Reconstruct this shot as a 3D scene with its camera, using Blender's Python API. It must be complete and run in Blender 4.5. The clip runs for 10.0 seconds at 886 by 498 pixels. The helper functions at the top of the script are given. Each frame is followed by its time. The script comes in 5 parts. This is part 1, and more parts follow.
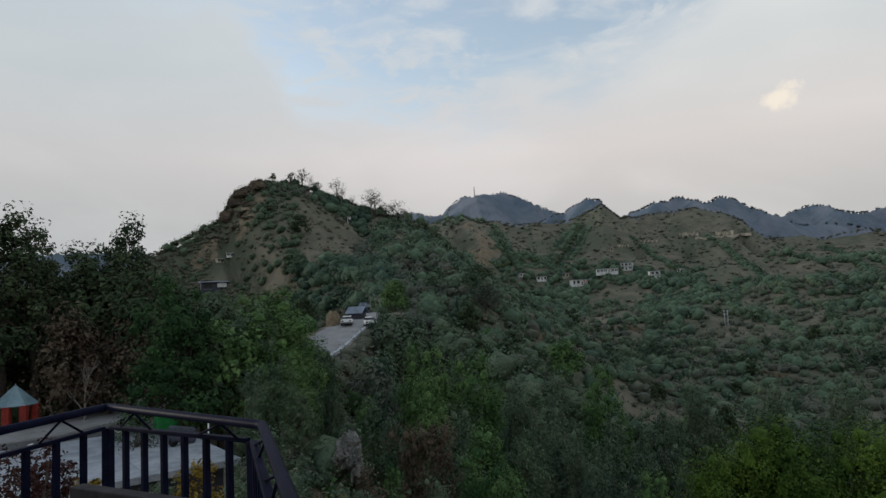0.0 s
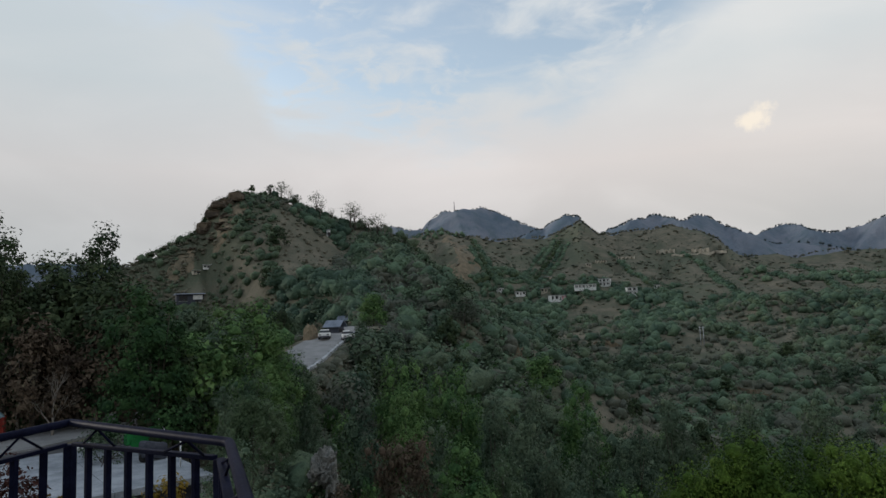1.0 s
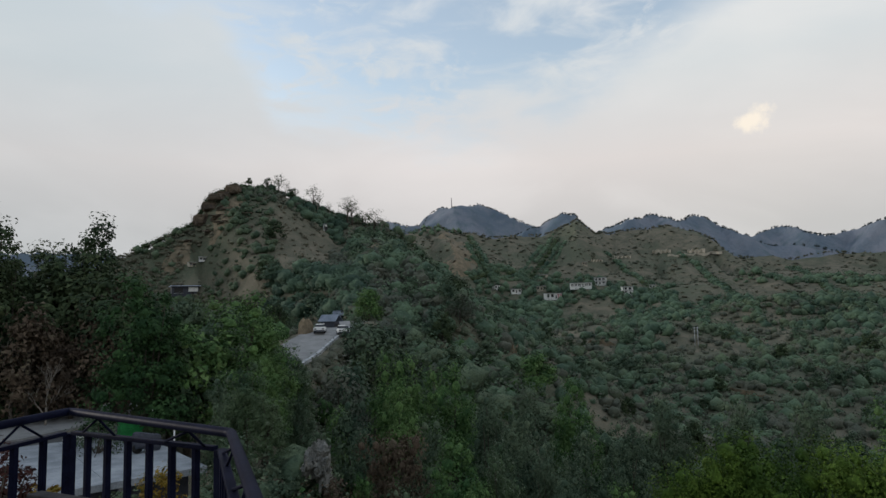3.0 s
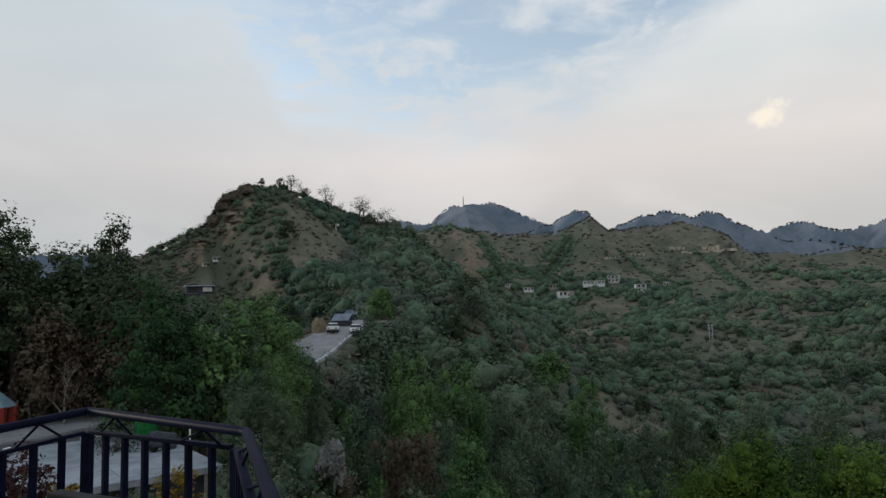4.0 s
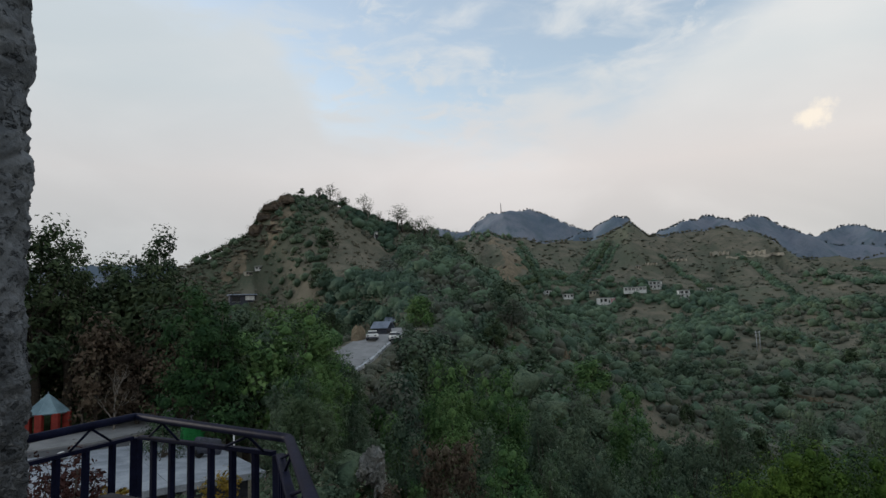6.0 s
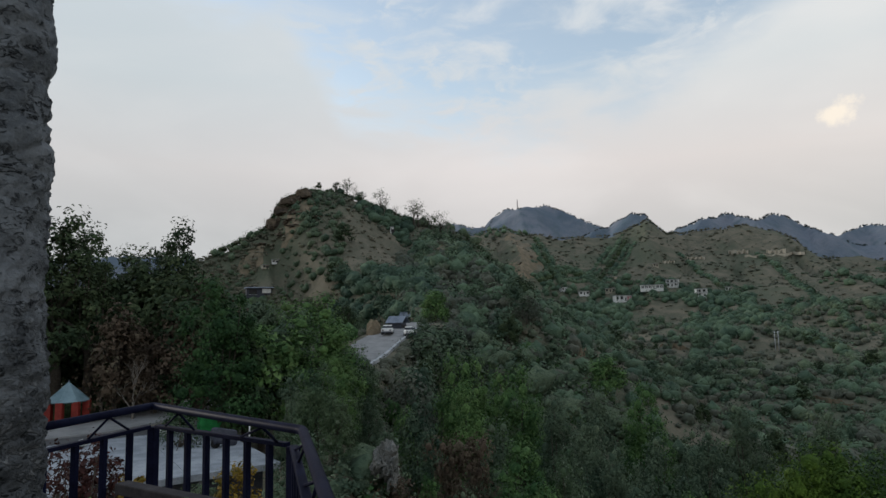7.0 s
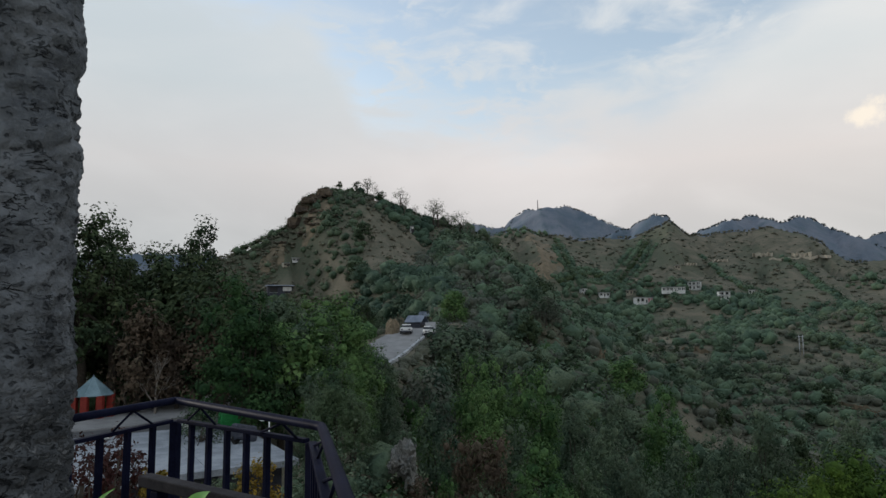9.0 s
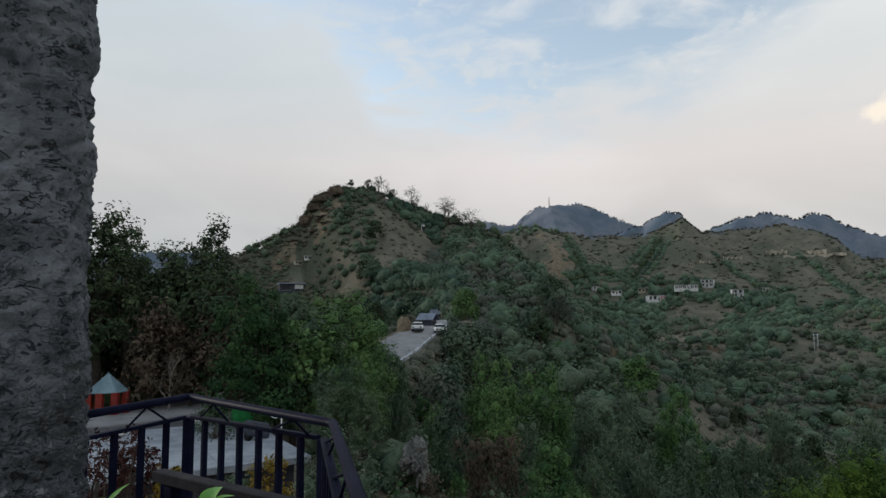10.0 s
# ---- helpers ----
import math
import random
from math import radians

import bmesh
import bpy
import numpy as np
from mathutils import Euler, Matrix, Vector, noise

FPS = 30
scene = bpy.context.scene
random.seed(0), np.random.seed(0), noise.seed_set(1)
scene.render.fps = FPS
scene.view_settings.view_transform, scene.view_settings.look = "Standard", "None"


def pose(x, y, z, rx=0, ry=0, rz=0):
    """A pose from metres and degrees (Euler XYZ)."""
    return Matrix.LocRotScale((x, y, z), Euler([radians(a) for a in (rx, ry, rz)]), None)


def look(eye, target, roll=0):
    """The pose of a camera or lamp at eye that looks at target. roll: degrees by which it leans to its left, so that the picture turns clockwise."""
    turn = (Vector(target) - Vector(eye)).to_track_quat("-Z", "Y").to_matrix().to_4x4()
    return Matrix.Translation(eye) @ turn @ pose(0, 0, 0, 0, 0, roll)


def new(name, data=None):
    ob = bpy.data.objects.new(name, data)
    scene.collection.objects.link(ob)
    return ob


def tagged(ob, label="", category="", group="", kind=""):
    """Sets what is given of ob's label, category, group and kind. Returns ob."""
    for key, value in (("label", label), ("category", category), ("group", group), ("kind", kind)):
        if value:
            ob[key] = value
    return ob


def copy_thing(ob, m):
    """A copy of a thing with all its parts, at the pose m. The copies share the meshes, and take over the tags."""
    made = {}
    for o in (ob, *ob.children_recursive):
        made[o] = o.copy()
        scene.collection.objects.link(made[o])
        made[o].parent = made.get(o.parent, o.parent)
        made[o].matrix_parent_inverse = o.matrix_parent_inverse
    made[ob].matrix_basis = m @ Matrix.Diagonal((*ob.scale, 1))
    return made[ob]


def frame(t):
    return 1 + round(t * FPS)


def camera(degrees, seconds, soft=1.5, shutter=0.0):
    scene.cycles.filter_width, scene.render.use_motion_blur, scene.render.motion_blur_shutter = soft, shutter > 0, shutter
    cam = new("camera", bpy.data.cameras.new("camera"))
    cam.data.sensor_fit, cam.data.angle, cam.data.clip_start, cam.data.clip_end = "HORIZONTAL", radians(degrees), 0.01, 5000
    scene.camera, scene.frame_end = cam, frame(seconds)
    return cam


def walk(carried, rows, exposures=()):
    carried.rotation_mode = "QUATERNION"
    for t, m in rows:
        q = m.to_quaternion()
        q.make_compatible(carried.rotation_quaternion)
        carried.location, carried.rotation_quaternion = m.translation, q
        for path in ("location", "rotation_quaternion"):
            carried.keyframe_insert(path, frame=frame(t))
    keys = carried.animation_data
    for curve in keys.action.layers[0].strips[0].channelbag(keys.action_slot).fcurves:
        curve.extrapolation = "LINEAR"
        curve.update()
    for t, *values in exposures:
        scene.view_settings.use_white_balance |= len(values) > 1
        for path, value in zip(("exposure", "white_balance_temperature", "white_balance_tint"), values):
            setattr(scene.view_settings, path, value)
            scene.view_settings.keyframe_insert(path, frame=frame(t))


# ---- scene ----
# The camera: a phone held at eye height on a balcony, turning slowly.
# Rows: seconds, place, yaw, pitch, roll.
cam = camera(70.05, 10.0, soft=1.45)
PATH = [
    (0, 0.0216, -0.0363, 0.0025, 0.492, 5.04, 2.995),
    (0.5, 0.0443, -0.0177, 0.0021, -0.683, 4.99, 2.73),
    (1, 0.0413, -0.0109, 0.0051, -1.42, 6.235, 2.547),
    (1.5, 0.028, -0.0005, 0.0045, -1.364, 5.831, 2.436),
    (2, 0.0244, -0.0085, 0.0012, -2.155, 5.397, 1.786),
    (3.5, 0.007, -0.0184, -0, -1.485, 6.059, 1.593),
    (4, 0.0071, -0.0147, 0.0003, -0.707, 5.793, 1.898),
    (4.5, 0, -0, 0, 0.3, 5.9, 2.1),
    (5, 0.0046, -0.01, 0.0043, 0.506, 6.852, 2.167),
    (5.5, 0.0039, -0.0101, 0.0012, 1.611, 6.711, 2.262),
    (7, 0.0085, -0.0069, -0.0039, 4.115, 6.206, 1.278),
    (7.5, 0.0085, -0.0029, -0.0058, 4.432, 5.912, 1.013),
    (8, 0.0101, -0.0063, -0.0056, 4.983, 6.093, 1.063),
    (8.5, 0.0094, -0.0061, -0.0073, 5.108, 5.847, 0.669),
    (9, 0.0091, -0.0132, -0.0071, 5.823, 6.221, 0.575),
    (9.5, 0.0086, -0.0146, -0.0078, 6.429, 6.194, 0.531),
    (10, 0.0119, -0.0147, -0.0089, 6.838, 6.032, 0.532),
]
walk(cam, [(t, pose(x, y, z, 90 + pitch, roll, yaw)) for t, x, y, z, yaw, pitch, roll in PATH],
     exposures=[(0.0, -0.06), (1.2, 0.0), (5.0, 0.04), (10.0, 0.06)])

# ---- world and light ----


class Nodes:
    """Short hand for building a node tree."""

    def __init__(self, tree):
        self.tree = tree

    def add(self, kind, **inputs):
        n = self.tree.nodes.new(kind)
        for key, value in inputs.items():
            self.put(n.inputs[key.replace("_", " ")], value)
        return n

    def put(self, socket, value):
        if hasattr(value, "is_output"):
            self.tree.links.new(value, socket)
        else:
            socket.default_value = value

    def math(self, op, a, b=0.0, clamp=False):
        n = self.tree.nodes.new("ShaderNodeMath")
        n.operation, n.use_clamp = op, clamp
        self.put(n.inputs[0], a)
        self.put(n.inputs[1], b)
        return n.outputs[0]

    def ramp(self, fac, stops, smooth=False):
        n = self.tree.nodes.new("ShaderNodeValToRGB")
        n.color_ramp.interpolation = "EASE" if smooth else "LINEAR"
        el = n.color_ramp.elements
        while len(el) < len(stops):
            el.new(0.5)
        for e, (pos, col) in zip(el, stops):
            e.position, e.color = pos, (*col, 1) if len(col) == 3 else col
        self.put(n.inputs[0], fac)
        return n.outputs[0]

    def step(self, value, lo, hi):
        n = self.tree.nodes.new("ShaderNodeMapRange")
        n.interpolation_type = "SMOOTHSTEP"
        self.put(n.inputs[0], value)
        n.inputs[1].default_value, n.inputs[2].default_value = lo, hi
        return n.outputs[0]

    def mix(self, fac, a, b, blend="MIX"):
        n = self.tree.nodes.new("ShaderNodeMix")
        n.data_type, n.blend_type = "RGBA", blend
        self.put(n.inputs[0], fac)
        self.put(n.inputs[6], (*a, 1) if isinstance(a, tuple) and len(a) == 3 else a)
        self.put(n.inputs[7], (*b, 1) if isinstance(b, tuple) and len(b) == 3 else b)
        return n.outputs[2]

    def noise(self, vector, scale, detail=4.0, rough=0.55, distort=0.0):
        n = self.add("ShaderNodeTexNoise", Scale=scale, Detail=detail, Roughness=rough, Distortion=distort)
        if vector is not None:
            self.put(n.inputs["Vector"], vector)
        return n.outputs["Fac"]

    def mapped(self, vector, scale=(1, 1, 1), rot=(0, 0, 0)):
        n = self.tree.nodes.new("ShaderNodeMapping")
        self.put(n.inputs["Vector"], vector)
        n.inputs["Scale"].default_value, n.inputs["Rotation"].default_value = scale, rot
        return n.outputs[0]


SUN_AZ, SUN_EL = -70.0, 9.0  # degrees to the right of the view's axis, and above the horizon
world = bpy.data.worlds.new("evening_sky")
scene.world = world
world.use_nodes = True
world.node_tree.nodes.clear()
W = Nodes(world.node_tree)
way = W.add("ShaderNodeTexCoord").outputs["Generated"]
xyz = W.add("ShaderNodeSeparateXYZ", Vector=way).outputs
az = W.math("MULTIPLY", W.math("ARCTAN2", xyz[0], xyz[1]), 57.2958)
el = W.math("MULTIPLY", W.math("ARCSINE", xyz[2]), 57.2958)
sky = W.tree.nodes.new("ShaderNodeTexSky")
sky.sky_type, sky.sun_disc = "NISHITA", False
sky.sun_elevation, sky.sun_rotation = radians(SUN_EL), radians(SUN_AZ)
sky.air_density, sky.dust_density, sky.ozone_density = 1.0, 1.2, 2.0
blue = W.mix(1.0, sky.outputs[0], (0.43, 0.355, 0.305), "MULTIPLY")
# veil of thin cloud, pink towards the horizon
veil = W.ramp(W.math("DIVIDE", el, 60.0, clamp=True), [
    (0.0, (0.52, 0.53, 0.54)), (0.11, (0.555, 0.549, 0.549)), (0.22, (0.706, 0.665, 0.655)),
    (0.34, (0.65, 0.685, 0.71)), (0.5, (0.68, 0.725, 0.77)), (1.0, (1.1, 1.18, 1.28))])
soft = W.noise(W.mapped(way, (3.0, 3.0, 7.0)), 1.0, 5.0, 0.5, 0.4)
veil = W.mix(W.math("MULTIPLY", W.step(soft, 0.4, 0.75), 0.35), veil, (0.86, 0.83, 0.82))
side = W.ramp(W.math("DIVIDE", W.math("ADD", az, 60.0), 120.0, clamp=True), [(0.0, (0.835, 0.885, 0.905)), (0.25, (0.865, 0.905, 0.92)), (0.5, (1.0, 1.0, 1.0)), (0.75, (1.02, 1.02, 1.0)), (1.0, (1.0, 1.0, 1.0))])
veil = W.mix(1.0, veil, side, "MULTIPLY")
# the edge of the clear patch climbs on both sides
edge = W.ramp(W.math("DIVIDE", W.math("ADD", az, 60.0), 120.0, clamp=True), [
    (0.0, (0.70,) * 3), (0.345, (0.67,) * 3), (0.39, (0.47,) * 3), (0.46, (0.45,) * 3), (0.58, (0.47,) * 3),
    (0.66, (0.55,) * 3), (0.74, (0.67,) * 3), (0.80, (0.80,) * 3), (1.0, (0.88,) * 3)])
big = W.noise(W.mapped(way, (1.0, 1.0, 2.2)), 4.5, 6.0, 0.5, 0.3)
above = W.math("SUBTRACT", W.math("ADD", el, W.math("MULTIPLY", W.math("SUBTRACT", big, 0.5), 13.0)), W.math("MULTIPLY", edge, 38.0))
clear = W.step(above, -2.5, 4.0)
wisp = W.noise(W.mapped(way, (1.6, 1.6, 5.0), (0.0, 0.35, 0.0)), 4.2, 7.0, 0.55, 0.5)
clear = W.math("MULTIPLY", clear, W.math("SUBTRACT", 1.0, W.math("MULTIPLY", W.step(wisp, 0.42, 0.70), 0.95)), clamp=True)
fleece = W.noise(W.mapped(way, (1.0, 1.0, 2.0), (0.0, 0.3, 0.0)), 17.0, 6.0, 0.6, 0.5)
where = W.step(W.noise(W.mapped(way, (1.0, 1.0, 1.6)), 3.4, 2.0, 0.5), 0.47, 0.6)
clear = W.math("MULTIPLY", clear, W.math("SUBTRACT", 1.0, W.math("MULTIPLY", W.math("MULTIPLY", W.step(fleece, 0.46, 0.66), where), 0.75)), clamp=True)
col = W.mix(W.math("MULTIPLY", clear, 0.78), veil, blue)
# one small sunlit cumulus
dx = W.math("DIVIDE", W.math("SUBTRACT", az, 28.8), 2.1)
dy = W.math("DIVIDE", W.math("SUBTRACT", el, 15.0), 1.4)
puff = W.math("SQRT", W.math("ADD", W.math("POWER", dx, 2.0), W.math("POWER", dy, 2.0)))
puff = W.math("ADD", puff, W.math("MULTIPLY", W.math("SUBTRACT", W.noise(way, 22.0, 6.0, 0.62), 0.5), 3.0))
col = W.mix(W.math("SUBTRACT", 1.0, W.step(puff, 0.2, 0.95)), col, (0.95, 0.86, 0.74))
back = W.add("ShaderNodeBackground", Color=col, Strength=1.0)
W.tree.links.new(back.outputs[0], W.tree.nodes.new("ShaderNodeOutputWorld").inputs[0])

sun = new("evening_sun", bpy.data.lights.new("evening_sun", "SUN"))
sun.data.energy, sun.data.angle, sun.data.color = 1.6, radians(14), (1.0, 0.94, 0.87)
sun.matrix_world = look((200 * math.sin(radians(SUN_AZ)), 200 * math.cos(radians(SUN_AZ)), 200 * math.tan(radians(SUN_EL))), (0, 0, 0))

# ---- materials ----


def material(name, build):
    """A node material: build(N, position) returns colour, roughness, and bump height, strength, distance or None."""
    m = bpy.data.materials.new(name)
    m.use_nodes = True
    m.node_tree.nodes.clear()
    N = Nodes(m.node_tree)
    pos = N.add("ShaderNodeNewGeometry").outputs["Position"]
    out = build(N, pos)
    p = N.add("ShaderNodeBsdfPrincipled")
    N.put(p.inputs["Base Color"], (*out["col"], 1) if isinstance(out["col"], tuple) and len(out["col"]) == 3 else out["col"])
    N.put(p.inputs["Roughness"], out.get("rough", 0.8))
    N.put(p.inputs["Metallic"], out.get("metal", 0.0))
    N.put(p.inputs["Specular IOR Level"], out.get("spec", 0.3))
    if "bump" in out:
        b = N.add("ShaderNodeBump", Strength=out.get("strength", 0.5), Distance=out.get("distance", 0.02), Height=out["bump"])
        N.put(p.inputs["Normal"], b.outputs[0])
    shader = p.outputs[0]
    if "thin" in out:
        t = N.add("ShaderNodeBsdfTranslucent", Color=out["col"])
        mx = N.add("ShaderNodeMixShader")
        mx.inputs[0].default_value = out["thin"]
        N.tree.links.new(shader, mx.inputs[1])
        N.tree.links.new(t.outputs[0], mx.inputs[2])
        shader = mx.outputs[0]
    N.tree.links.new(shader, N.tree.nodes.new("ShaderNodeOutputMaterial").inputs[0])
    return m


def speckled(a, b, scale=3.0, rough=0.85, bump=0.3, distance=0.01, metal=0.0, spec=0.3, fine=14.0):
    """Two tones mixed by noise at two scales, with fine relief."""
    def build(N, pos):
        n1, n2 = N.noise(pos, scale, 5.0, 0.6), N.noise(pos, scale * fine, 4.0, 0.6)
        f = N.step(N.math("ADD", N.math("MULTIPLY", n1, 0.65), N.math("MULTIPLY", n2, 0.35)), 0.36, 0.64)
        return dict(col=N.mix(f, a, b), rough=N.math("ADD", N.math("MULTIPLY", n2, 0.2), rough - 0.1), bump=n2, strength=bump,
                    distance=distance, metal=metal, spec=spec)
    return build


def leafy(a, b, c, scale=0.25, own=0.45, wide=0.02, grain=3.0):
    """Leaves: every leaf, every tree and every patch of wood has its own tone, and the gaps are painted darker as
    shade. own: how much single leaves differ.
    """
    def build(N, pos):
        leaf = N.add("ShaderNodeNewGeometry").outputs["Random Per Island"]
        tree = N.add("ShaderNodeObjectInfo").outputs["Random"]
        patch = N.step(N.noise(pos, scale, 3.0, 0.55), 0.34, 0.66)
        broad = N.step(N.noise(pos, wide, 3.0, 0.55), 0.36, 0.64)
        f = N.math("ADD", N.math("MULTIPLY", leaf, own), N.math("MULTIPLY", tree, 0.4))
        f = N.math("ADD", f, N.math("MULTIPLY", patch, 0.75 - own))
        f = N.math("ADD", f, N.math("MULTIPLY", broad, 0.25))
        col = N.mix(N.math("SUBTRACT", f, 0.18, clamp=True), a, b)
        col = N.mix(N.math("MULTIPLY", N.step(N.math("ADD", leaf, N.math("MULTIPLY", tree, 0.35)), 0.95, 1.2), 0.6), col, c)
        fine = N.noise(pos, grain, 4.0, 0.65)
        # hollows of the grain darkened: shade between leaves put into the colour
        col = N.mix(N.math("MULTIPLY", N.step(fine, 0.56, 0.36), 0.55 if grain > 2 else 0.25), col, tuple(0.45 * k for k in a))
        return dict(col=col, rough=0.75, spec=0.15, thin=0.15, bump=fine, strength=0.6, distance=0.9 / grain)
    return build


def ground_build(N, pos):
    n1 = N.noise(pos, 0.012, 5.0, 0.6)
    n2 = N.noise(pos, 0.12, 5.0, 0.65)
    n3 = N.noise(pos, 1.5, 4.0, 0.6)
    col = N.mix(N.step(n2, 0.35, 0.65), (0.088, 0.091, 0.066), (0.160, 0.143, 0.106))
    col = N.mix(N.math("MULTIPLY", N.step(n1, 0.46, 0.62), 0.75), col, (0.070, 0.088, 0.058))
    col = N.mix(N.math("MULTIPLY", N.step(n3, 0.45, 0.7), 0.5), col, (0.15, 0.132, 0.094))
    return dict(col=col, rough=0.95, bump=N.math("ADD", n2, N.math("MULTIPLY", n3, 0.4)), strength=0.7, distance=1.0, spec=0.1)


# Rock and scrub tones carry the blue of distance haze in their colour.
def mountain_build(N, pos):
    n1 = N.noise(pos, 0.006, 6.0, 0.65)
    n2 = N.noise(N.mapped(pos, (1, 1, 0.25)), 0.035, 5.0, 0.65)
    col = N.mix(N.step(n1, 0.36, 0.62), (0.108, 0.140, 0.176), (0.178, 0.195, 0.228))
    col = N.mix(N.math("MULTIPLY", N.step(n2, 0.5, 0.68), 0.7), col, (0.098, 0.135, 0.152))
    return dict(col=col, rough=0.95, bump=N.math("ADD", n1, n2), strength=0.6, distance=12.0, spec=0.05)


def pillar_build(N, pos):
    """Flaking mortar above, bare rubble coloured darker below, with short level cracks and pits whose hollow shade is
    painted in.
    """
    n1 = N.noise(pos, 6.0, 6.0, 0.65)
    n2 = N.noise(N.mapped(pos, (1, 1, 2.6)), 13.0, 6.0, 0.62, 0.7)
    n3 = N.noise(pos, 85.0, 4.0, 0.6)
    n4 = N.noise(N.mapped(pos, (1, 1, 1.5)), 34.0, 5.0, 0.6, 0.5)
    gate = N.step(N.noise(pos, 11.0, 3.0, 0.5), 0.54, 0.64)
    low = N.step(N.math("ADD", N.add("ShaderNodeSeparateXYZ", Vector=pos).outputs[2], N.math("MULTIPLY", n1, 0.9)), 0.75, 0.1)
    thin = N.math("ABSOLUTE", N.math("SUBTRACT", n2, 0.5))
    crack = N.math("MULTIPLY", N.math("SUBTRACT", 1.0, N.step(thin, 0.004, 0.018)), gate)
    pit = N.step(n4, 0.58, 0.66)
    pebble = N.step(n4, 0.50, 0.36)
    col = N.mix(N.step(n1, 0.35, 0.65), (0.080, 0.089, 0.098), (0.165, 0.179, 0.191))
    col = N.mix(N.math("MULTIPLY", N.step(n3, 0.45, 0.75), 0.45), col, (0.18, 0.19, 0.195))
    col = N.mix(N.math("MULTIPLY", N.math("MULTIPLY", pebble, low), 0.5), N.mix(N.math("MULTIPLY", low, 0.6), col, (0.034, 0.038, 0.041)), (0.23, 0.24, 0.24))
    # cracks and pits: the shade of their hollows put into the colour
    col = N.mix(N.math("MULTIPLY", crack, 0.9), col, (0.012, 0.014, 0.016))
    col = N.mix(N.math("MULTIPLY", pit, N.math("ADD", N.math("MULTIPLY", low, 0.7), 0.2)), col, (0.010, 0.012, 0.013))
    h = N.math("SUBTRACT", N.math("ADD", N.math("MULTIPLY", n3, 0.35), N.math("MULTIPLY", pebble, N.math("MULTIPLY", low, 0.6))), N.math("ADD", crack, N.math("MULTIPLY", pit, 0.8)))
    return dict(col=col, rough=0.95, bump=h, strength=1.0, distance=0.018, spec=0.15)


